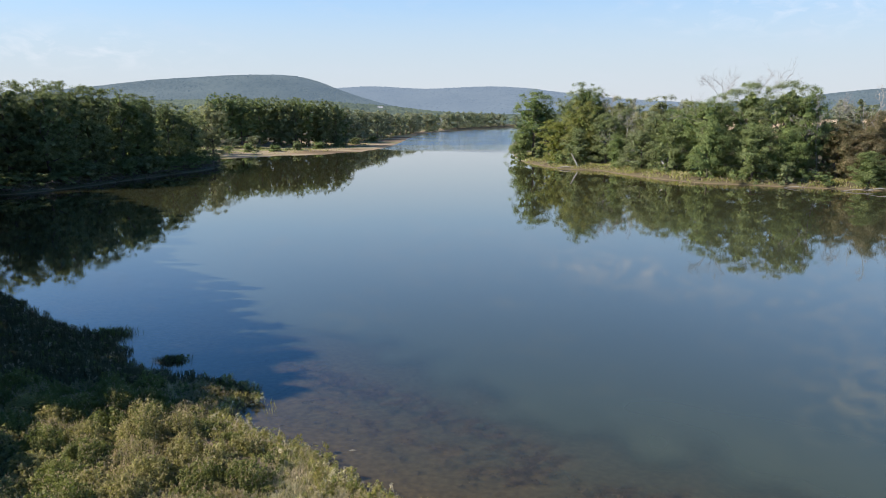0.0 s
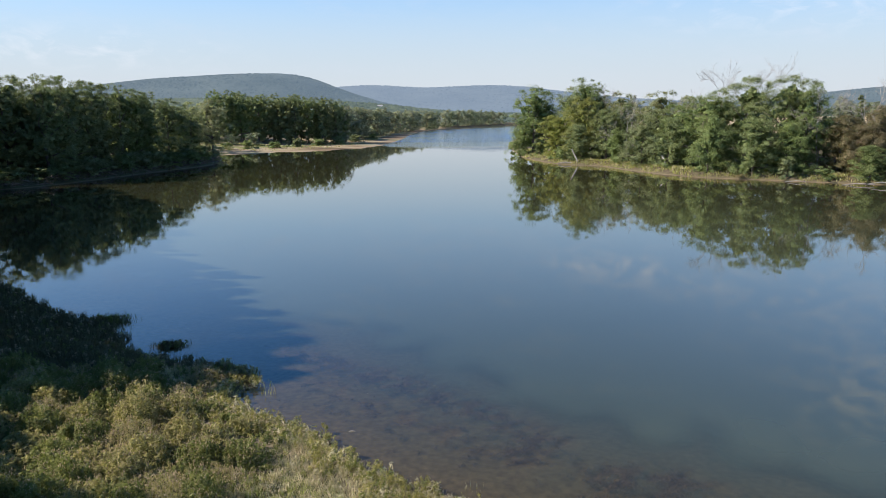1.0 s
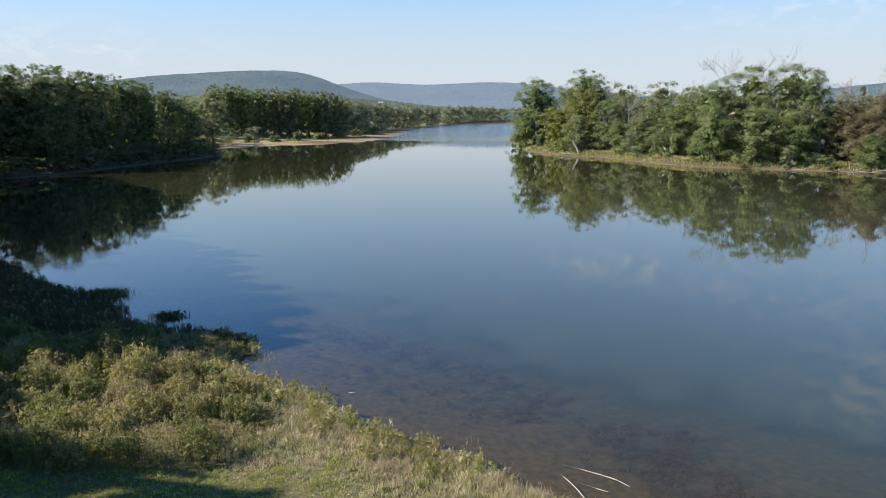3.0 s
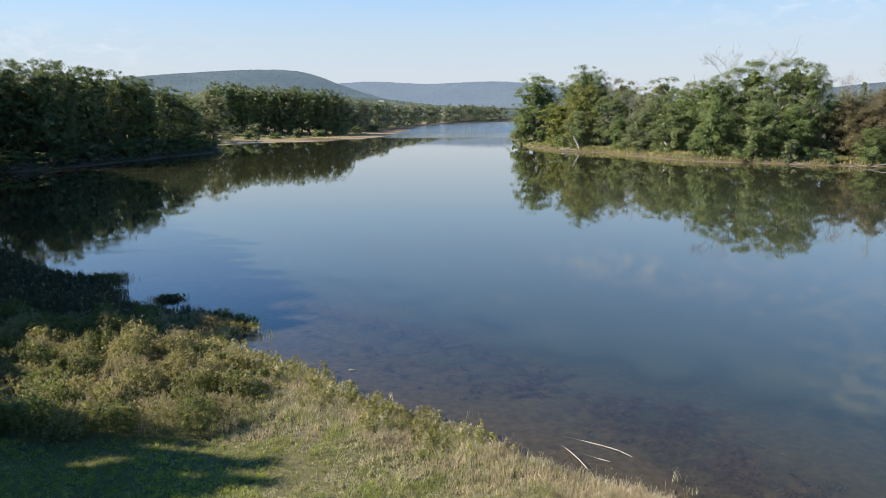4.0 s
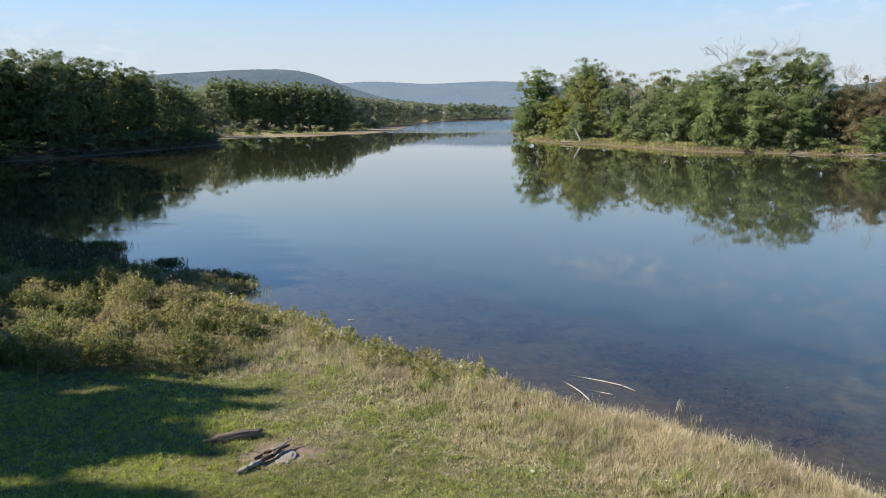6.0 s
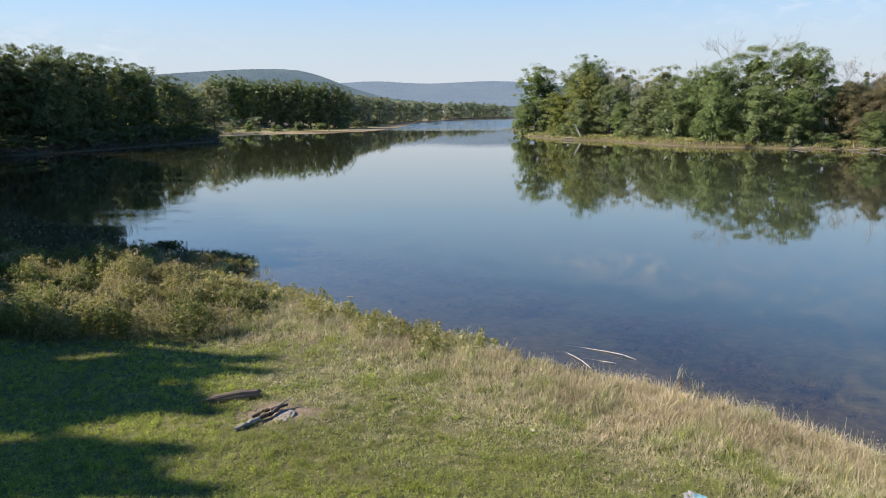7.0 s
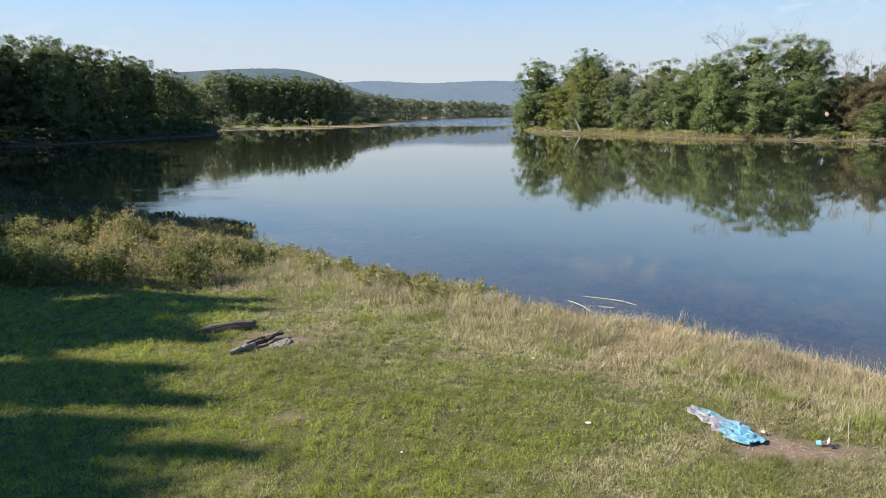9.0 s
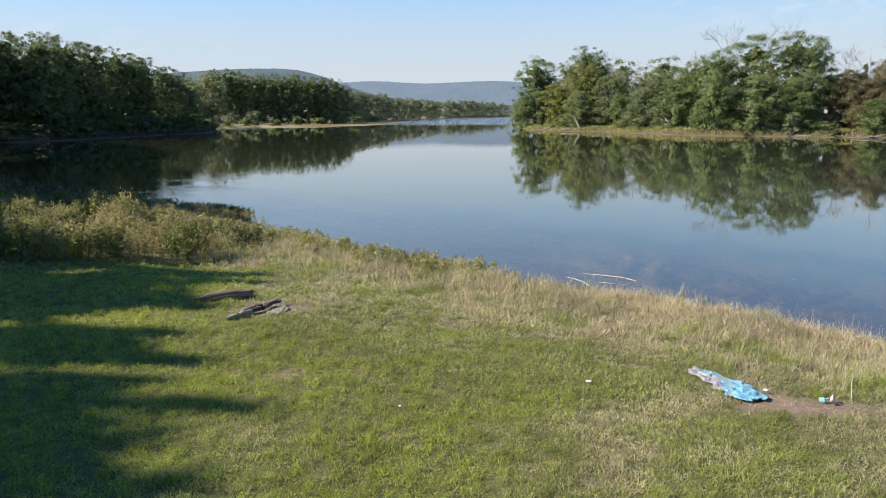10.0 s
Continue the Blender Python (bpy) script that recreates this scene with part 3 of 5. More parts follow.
def crown_arrays(rng, h, w, low, clumps, per, size, shape, ragged=0.3, lump=4):
    """A crown from low * h up to h: lobes that carry tufts, which carry leaf sprays, round a dense dark heart."""
    lobes = max(clumps // lump, 16)
    k = np.arange(lobes)
    u = np.clip(((k + 0.5) / lobes) ** 0.78 + rng.normal(size=lobes) * 0.03, 0, 1)
    ang = k * 2.39996 + rng.normal(size=lobes) * 0.3
    bulge = 1 + ragged * (0.6 * np.sin(ang * 3 + rng.uniform(0, 6) + u * 7) + 0.5 * np.sin(ang * 2 + rng.uniform(0, 6) - u * 11)) * rng.uniform(0.6, 1.0, lobes)
    rad = shape(u) * w / 2 * bulge * np.where(rng.uniform(0, 1, lobes) < 0.7, rng.uniform(0.74, 0.9, lobes), rng.uniform(0.25, 0.7, lobes))
    c = np.stack([rad * np.cos(ang), rad * np.sin(ang), h * (low + (1 - low) * u * 0.92)], 1)
    lr = w * rng.uniform(0.085, 0.15, lobes) * (0.55 + 0.1125 * lump)
    heart = np.array([0, 0, h * (low + 0.35 * (1 - low))])
    out = unit(c - heart)
    # tufts on the lobes
    of = rng.choice(lobes, clumps, p=lr**2 / (lr**2).sum())
    way = unit(rng.normal(size=(clumps, 3)) + out[of] * 0.7 + np.array([0, 0, 0.45]))
    t = c[of] + way * (lr[of] * rng.uniform(0.55, 0.95, clumps))[:, None] * np.array([1, 1, 0.8])
    tr = lr[of] * rng.uniform(0.45, 0.85, clumps)
    # sprays on the tufts
    of2 = np.repeat(np.arange(clumps), per)
    dirn = unit(rng.normal(size=(len(of2), 3)) + way[of2] * 0.8 + np.array([0, 0, 0.2]))
    pos = t[of2] + dirn * (tr[of2] * rng.uniform(0.2, 1.2, len(of2)))[:, None] * np.array([1, 1, 0.75])
    along = unit(dirn + np.array([0, 0, 0.7]) + rng.normal(size=pos.shape) * 0.35)
    nrm = unit(dirn * 0.35 + way[of2] * 0.6 + np.array([-0.1, 0, 0.6]) + rng.normal(size=pos.shape) * 0.28)
    nrm = unit(nrm - 0.55 * along * (along * nrm).sum(1, keepdims=True))
    v, q = leaf_quads(rng, pos, nrm, size * rng.uniform(0.7, 1.5, len(pos)), 0.36, along if size < 0.8 else None)
    # the heart: large shaded sprays within the lobes and round the trunk
    m = clumps * per // 14
    of3 = rng.integers(0, lobes, m)
    inner_pos = c[of3] + unit(rng.normal(size=(m, 3))) * (lr[of3] * rng.uniform(0, 0.75, m))[:, None]
    inner_pos[:, :2] *= rng.uniform(0.2, 0.78, (m, 1))
    inner_pos[:, 2] = low * h + (inner_pos[:, 2] - low * h) * 0.9
    v2, q2 = leaf_quads(rng, inner_pos, unit(rng.normal(size=(m, 3))), np.minimum(size * 3.6, w * 0.16) * rng.uniform(0.7, 1.3, m), 0.8)
    return np.concatenate([v, v2]), np.concatenate([q, q2 + len(v)]), c


def limb(rng, a, b, r0, r1, sag=0.12, steps=5):
    a, b = np.array(a, float), np.array(b, float)
    mid = rng.normal(size=3) * np.linalg.norm(b - a) * sag
    return [(tuple(a + (b - a) * t + mid * math.sin(math.pi * t)), r0 + (r1 - r0) * t) for t in np.linspace(0, 1, steps)]


SHAPES = {
    "round": lambda u: np.clip(1 - np.abs((u - 0.42) / 0.64) ** 2.4, 0.02, 1) ** 0.5,
    "dome": lambda u: np.sqrt(np.clip(1 - (u / 1.03) ** 2, 0.02, 1)),
    "tower": lambda u: 0.16 + 0.84 * np.sqrt(np.clip(1 - ((u - 0.36) / 0.70) ** 2, 0.0, 1)),
    "cone": lambda u: np.clip(1.02 - u, 0.03, 1),
    "block": lambda u: np.clip(1.0 - 0.4 * u**6, 0.3, 1),
    "drape": lambda u: np.clip(1.05 - 0.75 * u**1.7, 0.1, 1),
}


def tree(name, seed, h, w, low, clumps, per, size, shape, leaf, label, category="tree", bark=None, ragged=0.3, lean=0.0, limbs=12, lump=4):
    """One living tree at the origin, out of a trunk with limbs and a crown."""
    rng = np.random.default_rng(seed)
    ob = thing(name, pose(0, 0, -200), label, category)
    v, q, c = crown_arrays(rng, h, w, low, clumps, per, size, SHAPES[shape], ragged, lump)
    v[:, 0] += lean * v[:, 2]
    c[:, 0] += lean * c[:, 2]
    part("crown", mesh_from("crown", v, q, [leaf]), ob)
    r = 0.016 * h + 0.05
    top = (lean * h * 0.8, 0, h * 0.8)
    trunk = limb(rng, (0, 0, -0.4), top, r, r * 0.2, 0.03, 8)
    trunk[0] = (trunk[0][0], r * 1.5)
    paths = [trunk]
    for k in rng.choice(len(c), min(limbs, len(c)), replace=False):
        z = max(min(c[k][2] * 0.62, h * 0.7), 0.12 * h)
        paths.append(limb(rng, (lean * z, 0, z), c[k], r * (1 - 0.85 * z / h) * 0.6, 0.03, 0.1))
    part("trunk", mesh_from("trunk", *tubes(paths, 7 if limbs > 6 else 5), [bark or BARK], smooth=True), ob)
    return ob


def snag(name, seed, h, spread_w, label, order=3, bark=None):
    """A dead, leafless tree: a trunk that forks into ever thinner bare branches."""
    rng = np.random.default_rng(seed)
    paths = []

    def grow(p, way, length, r, depth):
        pts, q, d = [(tuple(p), r)], np.array(p, float), np.array(way, float)
        for k in range(4):
            d = d + rng.normal(size=3) * 0.13
            d /= np.linalg.norm(d)
            q = q + d * length / 4
            pts.append((tuple(q), max(r * (1 - 0.17 * (k + 1)), 0.05 - 0.009 * depth)))
            if depth < order and k >= 1:
                for _ in range(rng.integers(1, 3)):
                    side = d + rng.normal(size=3) * spread_w
                    side[2] = abs(side[2]) * 0.8 + 0.25
                    grow(q, side / np.linalg.norm(side), length * rng.uniform(0.4, 0.68), r * 0.42, depth + 1)
        paths.append(pts)

    grow((0, 0, -0.3), (0.03, 0, 1), h * 0.62, 0.009 * h + 0.02, 0)
    ob = thing(name, pose(0, 0, -200), label, "dead tree")
    v, q = tubes(paths, 5)
    v = np.array(v)
    v[:, 2] *= h / v[:, 2].max()
    part("trunk", mesh_from("trunk", v, q, [bark or BARK_PALE], smooth=True), ob)
    return ob


def plant(kind, x, y, height, width, base_h, base_w, turn=None, lift=-0.1, group="", label=""):
    """A copy of a tree at its place on the ground, scaled to its own height and width."""
    turn = random.uniform(0, 360) if turn is None else turn
    m = pose(x, y, ground_z(x, y) + lift, 0, 0, turn) @ Matrix.Diagonal((width / base_w, width / base_w, height / base_h, 1))
    ob = copy_thing(kind, m)
    return tagged(ob, label, group=group)


def remove(ob):
    for o in (*ob.children_recursive, ob):
        bpy.data.objects.remove(o)


BANK_LABEL = "leafy green deciduous tree on the grassy river bank"
FOREST_LABEL = "dark green deciduous tree in the dense riverside forest"
FAR_LABEL = "green deciduous tree of the distant riverside woods"
broad = [tree("broadleaf_tree", 20 + k, 24, 14, 0.02, 250, 60, 0.34, "round", LEAF_GREEN, BANK_LABEL, ragged=0.2) for k in range(3)]
tower = [tree("tall_tree", 30 + k, 27, 14, 0.0, 280, 68, 0.34, "tower", LEAF_GREEN, "tall ragged green tree on the river bank", ragged=0.36, lean=0.02) for k in range(2)]
drape = [tree("broadleaf_tree", 40 + k, 14, 13, -0.02, 205, 58, 0.34, "drape", LEAF_GREEN, "low spreading green tree overhanging the water") for k in range(2)]
yellow = [tree("yellowing_tree", 50 + k, 20, 14, 0.0, 220, 60, 0.37, "round", LEAF_YELLOW, "yellow-green tree turning early on the river bank") for k in range(2)]
pale = [tree("pale_tree", 60, 22, 12, 0.03, 185, 50, 0.35, "round", LEAF_PALE, "pale thin-leaved tree with grey twigs", ragged=0.45)]
bronze = [tree("bronze_tree", 70 + k, 16, 14, -0.02, 250, 60, 0.38, "dome", LEAF_BROWN, "low spreading tree with bronze-brown foliage") for k in range(2)]
bush = [tree("bush", 80 + k, 5, 7, 0.0, 40, 55, 0.42, "dome", LEAF_GREEN, "rounded green bush on the grassy bank", "bush") for k in range(2)]
bush.append(tree("bush", 84, 5, 7, 0.0, 50, 40, 0.5, "dome", LEAF_DEEP, "dark green undergrowth bush", "bush", limbs=5))
forest = [tree("forest_tree", 90 + k, 25, 14, 0.0, 270, 50, 0.37, "round", LEAF_DEEP, FOREST_LABEL, lump=2, ragged=0.15) for k in range(3)]
grove = [tree("grove_tree", 100 + k, 26, 13, 0.05, 145, 40, 0.54, "tower", LEAF_DEEP, "dark green tree of the grove behind the sandbar", limbs=6, lump=2) for k in range(2)]
inner = [tree("forest_tree", 96, 24, 14, 0.02, 100, 26, 0.7, "round", LEAF_DEEP, FOREST_LABEL, limbs=5, lump=2, ragged=0.15)]
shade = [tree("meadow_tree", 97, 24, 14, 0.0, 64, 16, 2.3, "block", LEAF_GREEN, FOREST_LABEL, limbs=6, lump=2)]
far = [tree("far_tree", 110 + k, 19, 17, 0.0, 56, 24, 1.05, "dome", LEAF_HAZED, FAR_LABEL, limbs=4) for k in range(2)]
spruce = [tree("spruce", 118, 21, 7, 0.02, 120, 40, 0.5, "cone", LEAF_DEEP, "dark pointed spruce standing behind the bank trees", limbs=5, ragged=0.1)]
bare = [snag("dead_tree", 120 + k, 24, 0.75, "bare bleached dead tree with forked branches", order=4) for k in range(3)]
MODELS = broad + tower + drape + yellow + pale + bronze + bush + forest + grove + inner + shade + far + spruce + bare

# right bank: x, y, height, width
for k, (x, y, h, w) in enumerate([(50.8, 219, 16.4, 11), (67.8, 198, 18, 14.6), (71, 186, 20.8, 15.2), (79.4, 181, 24.0, 16.4), (85.5, 173, 24.4, 15.7),
                                  (88.5, 169, 21.6, 10.5), (33.2, 263, 25.2, 18), (62.5, 206, 17, 13), (75, 190, 19, 13), (57, 226, 18, 12), (97, 177, 15.5, 13)]):
    plant(broad[k % 3], x, y, h, w, 24, 14, group="trees on the right bank")
for k, (x, y, h, w) in enumerate([(39, 268, 21, 14), (48, 238, 27.2, 14), (43.5, 243, 24, 12), (53, 240, 23, 12)]):
    plant(tower[k % 2], x, y, h, w, 27, 14, group="trees on the right bank")
for k, (x, y, h, w) in enumerate([(56.5, 198, 11.6, 14), (61.5, 189, 13, 11), (66.5, 173, 14, 11.3), (75.5, 168, 13, 14), (83, 166, 12, 11), (28.5, 262, 11.5, 10), (52, 208, 10, 9), (42, 222, 11, 10), (70, 178, 13, 11), (96, 154.5, 7.5, 10), (104.5, 150.5, 7, 10)]):
    plant(drape[k % 2], x, y, h, w, 14, 13, group="trees on the right bank")
for k, (x, y, h, w) in enumerate([(38, 236, 14.8, 13), (45, 229, 20.2, 13)]):
    plant(yellow[k % 2], x, y, h, w, 20, 14, group="trees on the right bank")
for k, (x, y, h, w) in enumerate([(58.3, 233, 22, 11.5), (63, 219, 19, 10.8), (68.5, 222, 22, 12.9), (76, 214, 20, 13)]):
    plant(pale[0], x, y, h, w, 22, 12, group="trees on the right bank")
for k, (x, y, h, w) in enumerate([(94.8, 165, 13.8, 12), (102, 163, 16.2, 13), (110.5, 161, 16.8, 14), (118, 156, 17, 16), (103, 158, 9, 10), (98.5, 160, 11.5, 12), (108, 157, 12, 12)]):
    plant(bronze[k % 2], x, y, h, w, 16, 14, group="bronze trees on the right bank")
for k, (x, y, h, w) in enumerate([(81, 162, 4.6, 6), (87.5, 157.5, 3.0, 5), (33.5, 248, 4.5, 6), (37, 226, 4, 7), (103, 149, 4.0, 7), (41, 219, 3.4, 5)]):
    plant(bush[k % 2], x, y, h, w, 5, 7, group="bushes on the right bank")
for k, (x, y, h, w) in enumerate([(52.1, 224, 24.2, 0.5), (55.4, 211, 20.5, 0.6), (81, 186, 31, 1.0), (77.8, 189, 28.2, 0.9), (90.5, 167, 20.5, 0.6), (92, 168, 18.5, 0.6),
                                  (98, 176, 21, 0.55), (101.5, 165, 22.5, 0.85), (105, 163, 25, 0.85)]):
    plant(bare[k % 3], x, y, h, w, 24, 1, group="dead trees")

plant(spruce[0], 148.5, 250, 20, 6, 21, 7)

# left bank forest
rng = np.random.default_rng(7)
for k, (x, y, h, w) in enumerate([(-105, 163, 25, 15), (-97, 166, 24.6, 14), (-99, 180, 25, 15), (-98, 190, 24.3, 14.2), (-95, 200, 23.7, 14.9), (-93, 212, 22, 14), (-91, 224, 20.2, 13),
                                  (-89.5, 240, 16.6, 12), (-113, 158, 25.5, 15), (-122, 162, 26, 15), (-101, 173, 25, 14), (-94, 206, 22.5, 13), (-90, 231, 18.5, 12)]):
    plant(forest[k % 3], x, y, h, w, 25, 14, group="riverside forest")
for k in range(90):
    x, y = rng.uniform(-150, -95), rng.uniform(152, 262)
    edge = -101 + 0.06 * (y - 155)
    if x > edge or x < edge - 27:
        continue
    plant(inner[0], x, y, rng.uniform(16, 21.5) - max(0, (y - 205)) * 0.05, rng.uniform(12, 16), 24, 14, group="riverside forest")
for k in range(22):
    y = 149 + 4.3 * k
    x = np.interp(y, [150, 165, 188, 213, 240], [-99, -92, -87, -81.5, -85]) + rng.uniform(-1.5, 2.5)
    plant(bush[2], x, y, rng.uniform(2.2, 5), rng.uniform(6, 9), 5, 7, group="bushes of the forest edge", label="dark green undergrowth at the forest edge")
for x, y, h, w in ((-110.3, 300, 22, 13), (-92.1, 270, 22.4, 14), (-100, 286, 20, 14), (-103, 268, 20, 13)):
    plant(pale[0], x, y, h, w, 22, 12, group="riverside forest", label="olive-green tree beside the sandbar")
# grove behind the sandbar
for k in range(22):
    x, y = -120 + (k % 10) * 6.6 + rng.uniform(-2, 2), 356 + (k // 10) * 13 + (k % 10) * 2.2 + rng.uniform(-3, 3)
    tip = 1.0 if x < -66 else 0.92
    plant(grove[k % 2], x, y, rng.uniform(24.5, 27.5) * tip, rng.uniform(11, 15), 26, 13, group="grove behind the sandbar")
for k, (x, y, h, w) in enumerate([(-58, 392, 19.5, 13), (-62, 378, 9, 10), (-118, 340, 5, 9), (-106, 338, 5, 10), (-96, 342, 6, 11)]):
    plant(far[k % 2], x, y, h, w, 19, 17, group="grove behind the sandbar")
for k, (x, y, h, w) in enumerate([(-100, 312, 3, 7), (-92, 318, 4, 8), (-82, 325, 3, 9), (-74, 336, 4, 9), (-66, 352, 3.5, 10), (-59, 372, 4, 9), (-54, 405, 4, 10), (-49, 450, 4, 10)]):
    plant(bush[k % 2], x, y, h, w, 5, 7, group="bushes on the sandbar", label="low green bush growing on the sandbar")
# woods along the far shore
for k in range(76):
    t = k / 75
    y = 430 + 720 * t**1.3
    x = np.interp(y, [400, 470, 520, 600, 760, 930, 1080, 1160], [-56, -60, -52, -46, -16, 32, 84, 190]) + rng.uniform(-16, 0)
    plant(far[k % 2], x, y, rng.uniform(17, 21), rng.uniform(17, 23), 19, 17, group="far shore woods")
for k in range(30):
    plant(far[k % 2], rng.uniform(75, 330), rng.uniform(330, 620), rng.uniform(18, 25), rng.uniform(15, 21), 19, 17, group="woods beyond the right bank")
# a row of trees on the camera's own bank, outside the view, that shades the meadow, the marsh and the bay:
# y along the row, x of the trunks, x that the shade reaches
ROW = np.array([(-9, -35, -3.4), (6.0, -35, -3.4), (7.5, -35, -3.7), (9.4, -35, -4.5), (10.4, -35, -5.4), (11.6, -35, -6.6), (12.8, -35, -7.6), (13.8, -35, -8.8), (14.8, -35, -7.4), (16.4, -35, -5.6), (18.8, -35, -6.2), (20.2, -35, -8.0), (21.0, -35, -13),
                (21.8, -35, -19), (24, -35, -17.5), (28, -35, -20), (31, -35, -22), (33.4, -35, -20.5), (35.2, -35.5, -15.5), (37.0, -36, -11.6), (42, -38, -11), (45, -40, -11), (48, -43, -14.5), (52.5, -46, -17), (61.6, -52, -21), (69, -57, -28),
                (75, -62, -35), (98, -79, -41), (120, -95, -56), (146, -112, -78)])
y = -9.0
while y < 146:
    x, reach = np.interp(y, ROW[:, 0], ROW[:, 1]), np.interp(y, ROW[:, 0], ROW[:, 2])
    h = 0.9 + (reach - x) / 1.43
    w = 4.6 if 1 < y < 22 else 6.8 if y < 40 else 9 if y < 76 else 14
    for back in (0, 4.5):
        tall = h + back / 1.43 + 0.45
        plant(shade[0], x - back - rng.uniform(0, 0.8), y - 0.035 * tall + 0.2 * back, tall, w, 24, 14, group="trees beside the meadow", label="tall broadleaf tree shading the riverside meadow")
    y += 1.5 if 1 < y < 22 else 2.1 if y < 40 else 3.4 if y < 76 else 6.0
# trees added behind the camera, out of view, to block low sky light
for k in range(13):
    plant(shade[0], -33 + 6.5 * k + rng.uniform(-1, 1), -17 - 0.12 * abs(k - 6) + rng.uniform(-2, 1), rng.uniform(17, 22), rng.uniform(9, 11), 24, 14, group="trees beside the meadow", label="unseen broadleaf tree added behind the camera against low sky light")
for ob in MODELS:
    remove(ob)


def far_woods():
    """Treetops of the woods on the plain, too far off to tell apart."""
    r = np.random.default_rng(5)
    n = 420
    c = np.stack([r.uniform(-1500, 1700, n), r.uniform(640, 1150, n), r.uniform(4, 15, n)], 1)
    keep = np.array([(x > 200 + 0.35 * (y - 640)) or x < -70 - 0.12 * (1150 - y) for x, y, _ in c])
    c = c[keep]
    per = 100
    which = np.repeat(np.arange(len(c)), per)
    way = unit(r.normal(size=(len(which), 3)) + np.array([0, 0, 0.5]))
    pos = c[which] + way * np.array([30, 14, 6]) * r.uniform(0.6, 1.1, (len(which), 1))
    pos[:, 2] = np.maximum(pos[:, 2], 1)
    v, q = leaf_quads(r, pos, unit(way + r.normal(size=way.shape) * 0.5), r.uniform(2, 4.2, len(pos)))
    tagged(new("far_woods", mesh_from("far_woods", v, q, [LEAF_HAZED])), "distant green woods on the river plain", "woods", kind="stuff")


far_woods()

# ---- grass, herbs and water plants ----


def blade_arrays(rng, x, y, z, h, w, lean, flat=False):
    """Bent, tapering blades: six corners and two quads each; flat ones are a single quad."""
    n = len(x)
    a, f = rng.uniform(0, 2 * np.pi, n), rng.uniform(0, 2 * np.pi, n)
    side = np.stack([np.cos(a), np.sin(a), 0 * a], 1) * (w / 2)[:, None]
    out = np.stack([np.cos(f), np.sin(f), 0 * f], 1) * (lean * h)[:, None]
    foot = np.stack([x, y, z - 0.01], 1)
    up = np.stack([0 * h, 0 * h, h], 1)
    mid, tip = foot + up * 0.6 + out * 0.35, foot + up * np.sqrt(np.maximum(1 - 0.5 * lean**2, 0.3))[:, None] + out
    if flat:
        v = np.stack([foot - side, foot + side, tip + side * 0.3, tip - side * 0.3], 1).reshape(-1, 3)
        return v, np.arange(4 * n).reshape(-1, 4)
    v = np.stack([foot - side, foot + side, mid - side * 0.8, mid + side * 0.8, tip - side * 0.15, tip + side * 0.15], 1).reshape(-1, 3)
    b = 6 * np.arange(n)[:, None]
    q = np.concatenate([b + np.array([0, 1, 3, 2]), b + np.array([2, 3, 5, 4])], 1).reshape(-1, 4)
    return v, q


def stuff(name, pieces, mats, label, category):
    """One mesh out of (vertices, quads, material index) pieces."""
    vs, qs, ix, base = [], [], [], 0
    for v, q, i in pieces:
        vs.append(v), qs.append(q + base), ix.append(np.broadcast_to(i, len(q)))
        base += len(v)
    me = mesh_from(name, np.concatenate(vs), np.concatenate(qs), mats, np.concatenate(ix))
    return tagged(new(name, me), label, category, kind="stuff")


def scatter(rng, x0, x1, y0, y1, count):
    x, y = rng.uniform(x0, x1, count), rng.uniform(y0, y1, count)
    return x, y, sample(MD, x, y), sample(MZ, x, y)


def herb_front(x, y):
    return 21.5 + 0.45 * wave(x, y, 4, 21) + 0.12 * np.maximum(x + 11, 0) ** 1.5


def in_herbs(x, y, d):
    """How far a place belongs to the patch of tall herbs, 0 to 1."""
    front = herb_front(x, y)
    return smooth(y, front - 0.25, front + 0.25) * smooth(x + 0.6 * wave(x, y, 2, 28), -6.6, -9.0) * smooth(d, 0.3, 1.2) * smooth(y, 38.6, 37.6)


def height_of_grass(x, y, d):
    tall = smooth(d + 0.9 * wave(x, y, 3.5, 22), 6.2, 1.2)
    tall = np.maximum(tall, smooth(x, -4.5, -7.5) * smooth(y, 21.5, 23.5) * (0.85 + 0.3 * wave(x, y, 1.8, 27)))
    return tall, 0.06 + 0.035 * (1 + wave(x, y, 0.8, 23)) + 0.21 * tall


def cells(x, y, size, seed):
    """Irregular patches: for each place the patch's own random number, and how far out in the patch it lies, 0 to about 1."""
    best, own = np.full(x.shape, 1e9), np.zeros(x.shape)
    gx, gy = np.floor(x / size), np.floor(y / size)
    for di in (-1, 0, 1):
        for dj in (-1, 0, 1):
            cx, cy = gx + di, gy + dj
            a = np.mod(np.sin(cx * 127.1 + cy * 311.7 + seed) * 43758.5453, 1)
            b = np.mod(np.sin(cx * 269.5 + cy * 183.3 + seed) * 24634.6345, 1)
            gap = np.hypot(x / size - cx - a, y / size - cy - b)
            own = np.where(gap < best, np.mod(a * 7.31 + b * 3.77, 1), own)
            best = np.minimum(best, gap)
    return own, np.clip(best / 0.75, 0, 1)


